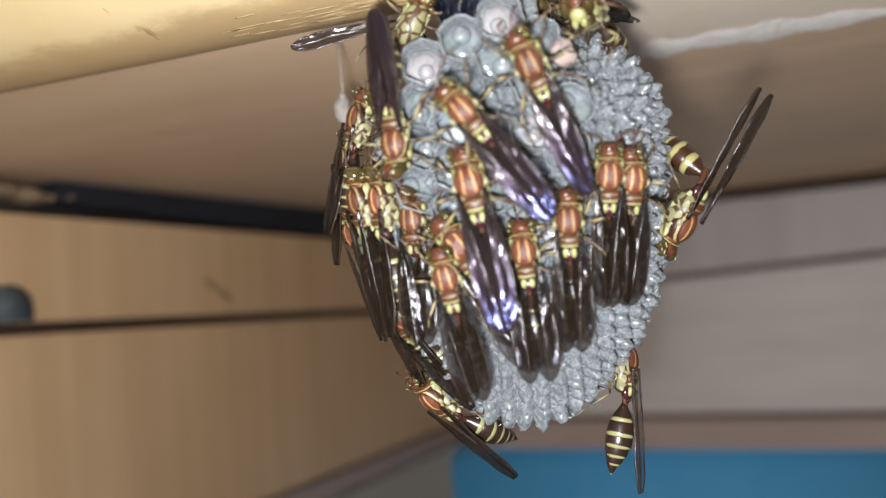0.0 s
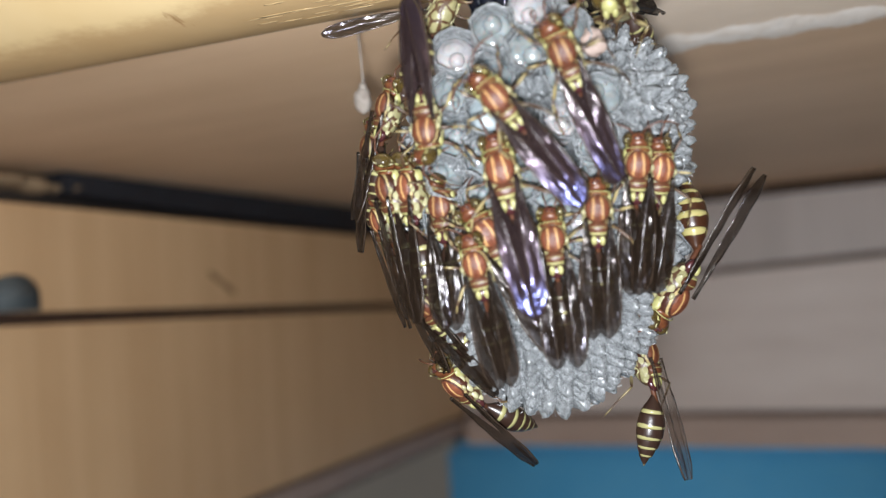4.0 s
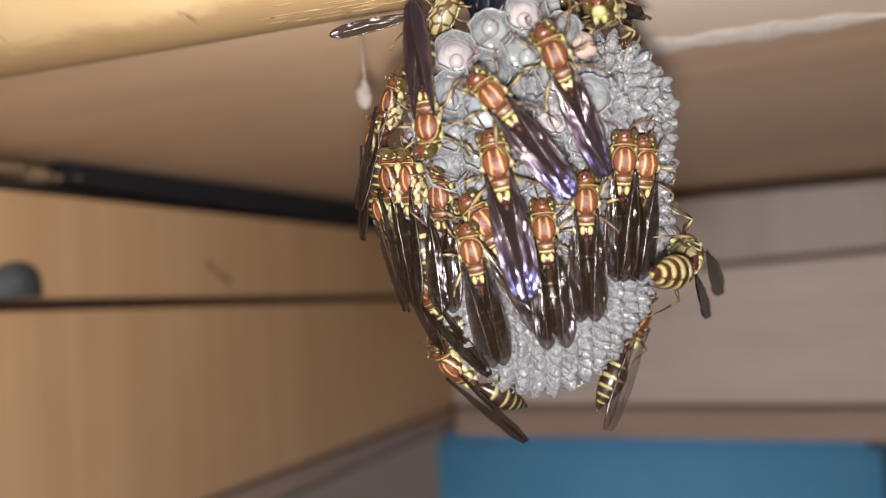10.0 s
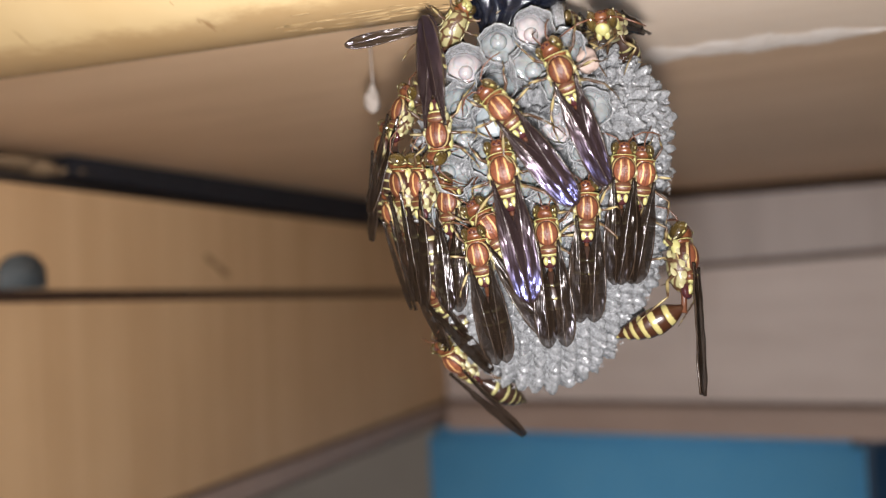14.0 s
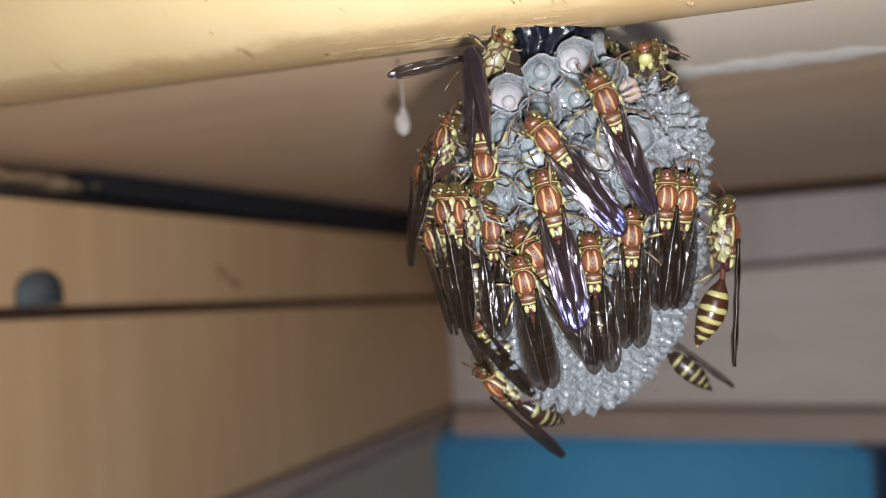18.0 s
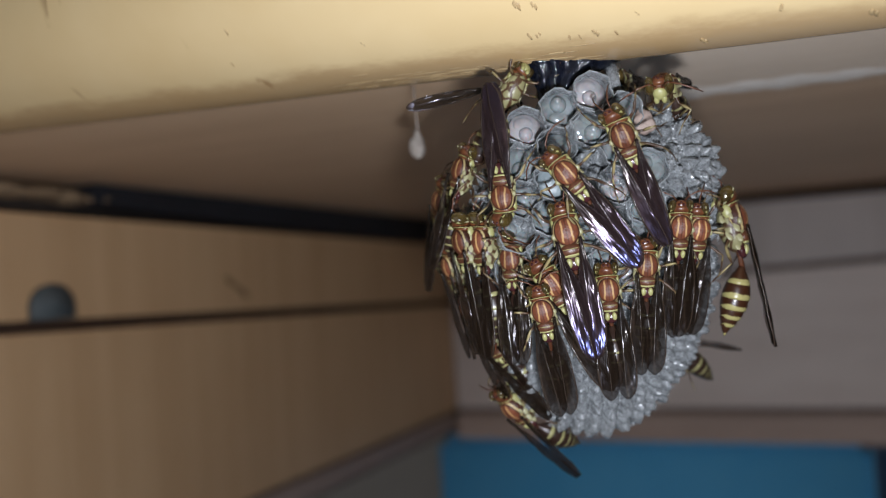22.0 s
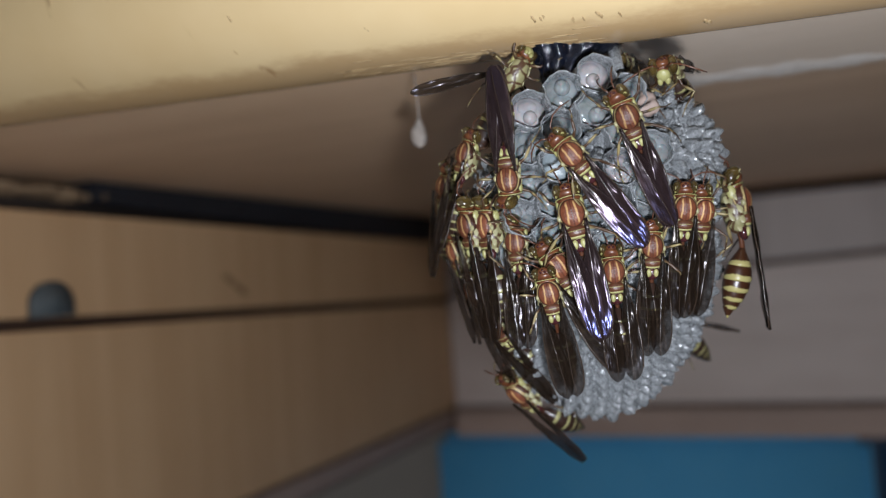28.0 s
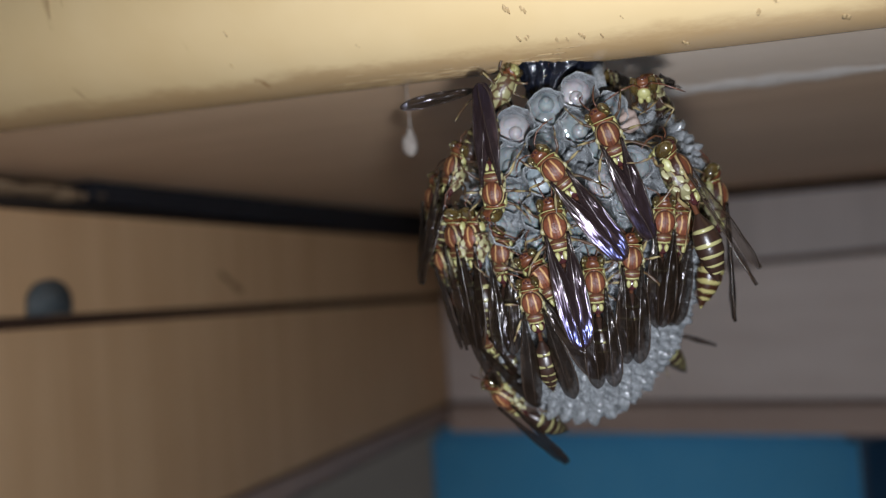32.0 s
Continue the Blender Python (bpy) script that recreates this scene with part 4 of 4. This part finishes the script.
wasp((10.8, 88.0, 23.3), (-0.36, -0.19, 0.92), (-0.22, -0.94, -0.27), "paper wasp with violet-sheened folded wings beside open cells", 0.97, 2, 4, violet=1, feelers=2, roll=-22)
wasp((3.4, 88.2, 19.2), (-0.57, 0.03, 0.82), (-0.21, -0.97, -0.10), "paper wasp with violet-sheened folded wings beside open cells", 0.94, 4, 4, violet=1, feelers=1, roll=-16)
wasp((-4.4, 92.7, 17.2), (0.05, 0.06, -1.00), (-0.33, -0.94, -0.08), "paper wasp head down with folded dark violet wings", 0.95, 2, 0, violet=1, feelers=2, twist=20, roll=48)
wasp((-9.6, 102.0, 22.4), (0.31, -0.17, 0.94), (-0.83, -0.53, 0.17), "brown and yellow paper wasp on the nest with folded wings", 0.92, 5, 6, feelers=2, slim=1, roll=20)
wasp((-10.2, 101.0, 11.8), (-0.12, -0.12, 0.99), (-0.87, -0.46, -0.16), "brown and yellow paper wasp on the nest with folded wings", 1.01, 4, 6, feelers=0, slim=1, roll=-25)
wasp((-7.7, 100.0, 11.7), (-0.03, -0.06, 1.00), (-0.82, -0.57, -0.06), "brown and yellow paper wasp on the nest with folded wings", 1.02, 4, 6, feelers=2, roll=-45)
wasp((-3.3, 98.0, 9.1), (-0.02, -0.07, 1.00), (-0.36, -0.93, -0.07), "brown and yellow paper wasp on the nest with folded wings", 0.92, 6, 4, feelers=1, roll=-45)
wasp((3.6, 91.5, 12.1), (-0.16, 0.03, 0.99), (-0.20, -0.98, -0.01), "paper wasp with bright violet wings lying over other wasps", 1.06, 4, 2, violet=1, feelers=2)
wasp((2.0, 95.0, 5.4), (-0.48, -0.03, 0.88), (-0.06, -1.00, -0.07), "brown and yellow paper wasp on the nest with folded wings", 1.03, 5, 2, feelers=0, roll=-18)
preener = wasp((0.3, 94.5, 1.8), (-0.18, -0.17, 0.97), (-0.19, -0.96, -0.21), "paper wasp on the nest that opens its wings", 0.92, 6, 4, feelers=1, back=-6.1)
wasp((9.2, 94.5, 4.2), (-0.05, -0.04, 1.00), (-0.17, -0.99, -0.05), "brown and yellow paper wasp on the nest with folded wings", 0.92, 8, 2, feelers=2)
wasp((14.3, 93.5, 7.1), (0.03, -0.11, 0.99), (-0.15, -0.98, -0.10), "brown and yellow paper wasp on the nest with folded wings", 0.92, 7, 4, feelers=0)
wasp((19.5, 94.5, 11.8), (0.07, -0.16, 0.98), (-0.12, -0.98, -0.15), "brown and yellow paper wasp on the nest with folded wings", 0.94, 5, 4, feelers=1)
wasp((22.7, 96.0, 11.3), (0.10, -0.20, 0.97), (0.06, -0.98, -0.21), "brown and yellow paper wasp on the nest with folded wings", 0.92, 5, 6, feelers=2, roll=-30)
wasp((-3.0, 112.0, -13.9), (-0.63, -0.33, 0.70), (-0.52, -0.49, -0.70), "brown and yellow paper wasp on the nest with folded wings", 1.06, 4, 16, feelers=1, slim=1)
wasp((-6.4, 105.0, -2.8), (-0.57, -0.25, 0.78), (-0.50, -0.65, -0.57), "brown and yellow paper wasp on the nest with folded wings", 0.97, 4, 6, feelers=2, slim=1)
wasp((-12.5, 110.0, 18.6), (0.14, -0.38, 0.91), (-0.90, -0.44, -0.04), "brown and yellow paper wasp on the nest with folded wings", 0.92, 4, 6, feelers=0, slim=1)
wasp((-11.7, 108.0, 8.5), (-0.21, -0.24, 0.95), (-0.91, -0.31, -0.28), "brown and yellow paper wasp on the nest with folded wings", 0.92, 6, 6, feelers=1, slim=1)
wasp((-9.0, 107.0, 1.9), (-0.35, -0.19, 0.92), (-0.82, -0.41, -0.40), "paper wasp on the edge of the nest with yellow-plated flank", 0.92, 5, 6, feelers=1, slim=1)
wasp((-0.8, 101.5, 33.7), (0.50, -0.30, 0.81), (-0.03, 0.93, 0.37), "paper wasp under the pole with one wing sticking out", 0.92, 59, 8, feelers=0, slim=1)
wasp((18.6, 94.6, 32.5), (-0.44, -0.80, -0.10), (0.02, -0.15, 0.99), "paper wasp crouching at the top of the nest under the pole", 1.08, 0, 34, feelers=1, tuck=65)
wasp((15.6, 106.0, 36.2), (-0.43, -0.90, -0.06), (0.10, -0.30, 0.95), "paper wasp half hidden beside the black stalk", 1.01, 4, 10, feelers=2)
climber = wasp((31.9, 108.0, 5.9), (-0.59, 0.00, -0.81), (0.65, -0.60, -0.47), "paper wasp climbing along the edge of the nest", 1.18, 8, 30, gold=1, feelers=0, slim=1)
dangler = wasp((24.3, 112.0, -10.3), (0.01, 0.00, 1.00), (0.74, -0.67, -0.01), "paper wasp dangling from the lower edge of the nest", 1.06, 6, 12, violet=2, feelers=2, slim=1)
flyer = wasp((-14.5, 100.0, -6.7), (0.91, 0.15, 0.39), (0.03, -0.95, 0.30), "paper wasp flying in with spread wings and dangling legs", 1.10, 60, 8, violet=2, feelers=1, back=-5.7)


def stand(at, ahead, above):
    f, u = Vector(ahead).normalized(), Vector(above)
    u = (u - f * u.dot(f)).normalized()
    return Matrix.Translation(Vector(at) * MM + UP) @ Matrix((f, u.cross(f), u)).transposed().to_4x4()


def gaster_rows(rows, back=-5.1):
    return [(t, pose(back * MM, 0, -2.0 * MM, 0, -a, 0)) for t, a in rows]


def piece(root, name):
    return [c for c in root.children if c.name.split(".")[0] == name]


def motions():
    # the wasps that walk, dangle and fly
    climb = [
        (0, (31.3, 106.0, 5.8), (-0.50, 0.31, -0.81), (0.57, -0.58, -0.58)),
        (1, (29.6, 106.0, 3.8), (-0.62, 0.31, -0.72), (0.50, -0.56, -0.66)),
        (2, (29.6, 106.0, 1.6), (-0.63, 0.27, -0.73), (0.51, -0.56, -0.65)),
        (3, (28.3, 106.0, -0.7), (-0.56, 0.24, -0.79), (0.56, -0.59, -0.58)),
        (4, (26.5, 106.0, -4.4), (-0.53, 0.24, -0.81), (0.56, -0.62, -0.55)),
        (4.5, (26.4, 106.0, -3.8), (-0.51, 0.24, -0.82), (0.58, -0.61, -0.54)),
        (6.5, (26.9, 107.0, -6.8), (-0.43, 0.31, -0.85), (0.49, -0.71, -0.51)),
        (7, (27.4, 107.0, -6.8), (-0.39, 0.37, -0.85), (0.45, -0.73, -0.52)),
        (8, (29.5, 107.0, -5.1), (-0.23, 0.59, -0.78), (0.52, -0.60, -0.61)),
        (9, (29.9, 106.0, -4.1), (0.10, 0.87, -0.47), (0.99, -0.12, -0.00)),
        (9.6, (30.5, 105.0, -2.6), (0.20, 0.88, -0.42), (0.97, -0.15, 0.10)),
        (10, (31.0, 104.0, -0.4), (0.20, 0.93, 0.30), (0.85, -0.30, -0.42)),
        (10.5, (29.5, 102.0, -1.6), (0.04, 0.32, 0.95), (0.88, -0.46, 0.12)),
        (11, (30.0, 101.0, -1.4), (0.08, 0.25, 0.96), (0.84, -0.54, 0.07)),
        (12, (30.1, 101.0, 0.1), (0.25, 0.24, 0.94), (0.84, -0.54, -0.08)),
        (13, (30.6, 101.0, 0.5), (0.17, 0.20, 0.97), (0.84, -0.54, -0.03)),
        (14, (30.7, 102.0, 0.6), (0.04, 0.21, 0.98), (0.84, -0.54, 0.08)),
        (16.5, (31.6, 102.5, 5.3), (0.13, 0.08, 0.98), (0.84, -0.52, -0.01)),
        (17, (31.5, 102.5, 6.6), (0.07, -0.02, 1.00), (0.86, -0.49, -0.02)),
        (18, (31.8, 102.5, 7.4), (0.05, -0.06, 1.00), (0.90, -0.42, 0.01)),
        (19, (31.1, 102.5, 10.1), (0.09, 0.00, 0.99), (0.90, -0.42, 0.02)),
        (20, (31.9, 102.5, 12.0), (0.10, 0.00, 0.99), (0.90, -0.42, 0.02)),
        (21, (31.3, 102.5, 12.0), (-0.05, 0.02, 0.99), (0.90, -0.42, 0.14)),
        (22, (31.5, 102.5, 13.3), (-0.18, 0.01, 0.97), (0.90, -0.42, 0.22)),
        (23, (32.0, 102.5, 14.2), (-0.17, 0.00, 0.98), (0.90, -0.42, 0.21)),
        (25, (32.2, 102.5, 13.1), (-0.10, 0.01, 0.99), (0.90, -0.42, 0.16)),
        (28, (31.6, 102.5, 13.2), (-0.10, 0.00, 0.99), (0.90, -0.42, 0.15)),
        (30, (31.7, 102.5, 15.1), (0.02, -0.01, 0.99), (0.90, -0.42, 0.06)),
        (32, (31.6, 102.5, 15.7), (-0.05, -0.06, 1.00), (0.90, -0.42, 0.07)),
    ]
    walk(climber, [(t, stand(a, f, u)) for t, a, f, u in climb])
    walk(piece(climber, "gaster")[0], gaster_rows([(0, 82), (1, 80), (2, 74), (3, 56), (4, 42), (4.5, 40), (6.5, 28), (7, 26), (8, 28), (9, 30), (9.6, 36), (10, 30), (10.5, 72), (11, 90), (12, 88), (13, 78), (14, 68), (16.5, 35), (17, 30), (18, 16), (19, 16), (20, 16), (21, 20), (22, 24), (23, 22), (25, 18), (28, 18), (30, 14), (32, 14)], -5.6))
    dangle = [
        (0, (24.4, 112.0, -10.1), (0.05, 0.15, 0.99), (0.85, -0.53, 0.04)),
        (1, (24.0, 112.0, -9.7), (0.05, 0.15, 0.99), (0.84, -0.54, 0.04)),
        (2, (24.1, 112.0, -10.2), (0.02, 0.16, 0.99), (0.85, -0.52, 0.06)),
        (3, (23.9, 112.0, -9.6), (0.00, 0.15, 0.99), (0.85, -0.52, 0.08)),
        (4, (24.0, 112.0, -10.2), (-0.14, 0.28, 0.95), (0.69, -0.66, 0.29)),
        (4.5, (24.2, 112.0, -11.2), (-0.11, 0.29, 0.95), (0.70, -0.66, 0.28)),
        (6.5, (25.2, 112.0, -9.9), (0.2, 0.0, 0.98), (0.78, -0.62, 0)),
        (7, (26.6, 112.0, -9.1), (0.2, -0.1, 0.98), (0.76, -0.65, -0.1)),
        (8, (27.4, 112.0, -7.4), (0.25, -0.1, 0.96), (0.66, -0.74, -0.2)),
        (9, (25.9, 112.5, -7.9), (0.38, -0.08, 0.92), (0.58, -0.8, -0.25)),
        (10, (25.9, 114.0, -8.2), (0.38, 0.05, 0.92), (0.6, -0.79, -0.2)),
        (11, (25.8, 116.0, -8.0), (0.38, 0.1, 0.92), (0.62, -0.77, -0.1)),
        (12, (25.1, 119.0, -6.8), (0.2, -0.2, 0.95), (0.45, -0.85, -0.3)),
        (13, (21.8, 120.0, -2.3), (-0.16, -0.58, 0.80), (0.20, -0.81, -0.55)),
        (14, (21.8, 120.0, -2.4), (-0.18, -0.69, 0.70), (0.21, -0.72, -0.66)),
        (16.5, (23.3, 121.0, -5.0), (-0.30, 0.16, 0.94), (0.59, -0.74, 0.31)),
        (17, (25.0, 121.0, -5.5), (-0.56, 0.17, 0.81), (0.63, -0.55, 0.55)),
        (18, (22.7, 121.0, -5.4), (-0.78, 0.16, 0.60), (0.50, -0.41, 0.76)),
        (19, (21.8, 121.0, -6.2), (-0.96, -0.24, 0.14), (0.21, -0.27, 0.94)),
        (20, (22.0, 121.0, -4.2), (-0.96, -0.23, 0.16), (0.22, -0.27, 0.94)),
        (23, (21.4, 121.0, -3.9), (-0.96, -0.22, 0.17), (0.23, -0.27, 0.93)),
        (28, (21.0, 121.0, -3.1), (-0.95, -0.23, 0.19), (0.25, -0.27, 0.93)),
        (30, (19.7, 121.0, -2.9), (-0.93, -0.22, 0.29), (0.35, -0.25, 0.90)),
        (32, (20.8, 121.0, -3.1), (-0.93, -0.23, 0.27), (0.33, -0.25, 0.91)),
    ]
    walk(dangler, [(t, stand(a, f, u)) for t, a, f, u in dangle])
    walk(piece(dangler, "gaster")[0], gaster_rows([(0, 12), (1, 12), (2, 12), (3, 12), (4, 25), (4.5, 25), (6.5, 22), (7, 22), (8, 18), (9, 6), (10, 6), (11, 6), (12, 8), (13, 6), (14, 6), (16.5, 4), (17, 4), (18, 4), (19, 26), (20, 26), (23, 26), (28, 26), (30, 26), (32, 26)]))
    fly = [
        (0, (-153.7, 171.8, -3.8), (0.1, 0.0, 1.0), (0.905, -0.426, 0)),
        (29.8, (-153.7, 171.8, -3.8), (0.1, 0.0, 1.0), (0.905, -0.426, 0)),
        (30.1, (-143.7, 141.8, -23.8), (0.7, 0.3, 0.7), (0.4, -0.7, 0.6)),
        (30.5, (-50.8, 86.0, -45.1), (0.81, 0.21, 0.55), (-0.38, -0.53, 0.76)),
        (30.7, (-34.0, 94.0, -29.5), (0.89, 0.19, 0.42), (-0.45, 0.18, 0.87)),
        (30.8, (-28.5, 94.0, -17.6), (0.84, 0.08, 0.53), (-0.51, 0.44, 0.74)),
        (30.9, (-8.8, 86.0, 4.1), (0.81, 0.00, 0.59), (-0.52, 0.47, 0.71)),
        (31, (-14.5, 90.0, -6.5), (0.88, 0.15, 0.44), (-0.45, 0.51, 0.73)),
        (31.1, (-3.1, 92.0, -9.0), (0.78, 0.15, 0.61), (-0.57, 0.57, 0.59)),
        (31.2, (-6.4, 94.0, -14.2), (0.85, 0.14, 0.50), (-0.48, 0.58, 0.66)),
        (31.3, (-8.0, 92.0, -2.5), (0.94, 0.00, 0.34), (-0.30, 0.42, 0.85)),
        (31.4, (-23.1, 96.0, 8.8), (0.96, 0.13, 0.25), (-0.28, 0.21, 0.94)),
        (31.5, (-14.5, 90.0, 20.9), (0.95, 0.13, 0.27), (-0.22, -0.30, 0.93)),
        (31.6, (4.5, 84.0, 27.0), (0.71, 0.00, 0.71), (-0.46, -0.76, 0.46)),
        (31.65, (12.2, 84.0, 23.8), (0.07, 0.00, 1.00), (-0.26, -0.97, 0.02)),
        (31.7, (17.7, 84.0, 19.6), (-0.47, 0.00, 0.88), (0.01, -1.00, 0.00)),
        (31.8, (20.3, 86.0, 21.4), (-0.75, 0.17, 0.64), (-0.06, -0.98, 0.20)),
        (31.9, (18.5, 88.0, 18.3), (-0.76, 0.17, 0.63), (0.14, -0.90, 0.41)),
        (32, (20.8, 87.0, 18.9), (-0.44, -0.05, 0.89), (0.80, -0.52, 0.30)),
    ]
    walk(flyer, [(t, stand(a, f, u)) for t, a, f, u in fly])
    for wing in piece(preener, "fore_wing"):
        side = 1 if wing.location.y > 0 else -1
        walk(wing, [(t, pose(-0.9 * MM, 1.4 * side * MM, (-0.40 + 0.14 * side) * MM, 6 * side, 0, (4.5 - out) * side)) for t, out in ((0, 6), (30.2, 6), (30.6, 16), (32, 15))])
    for wing in piece(flyer, "fore_wing"):
        side = 1 if wing.location.y > 0 else -1
        beat = [(0, 0, 2), (29.7, 0, 2)] + [(29.8 + 0.1 * k, 28 if k % 2 else -18, 62) for k in range(1, 21)] + [(31.9, 10, 50), (32, 6, 12)]
        walk(wing, [(t, pose(-0.9 * MM, 1.35 * side * MM, -0.5 * MM, 8 * side, lift, -out * side)) for t, lift, out in beat])


motions()
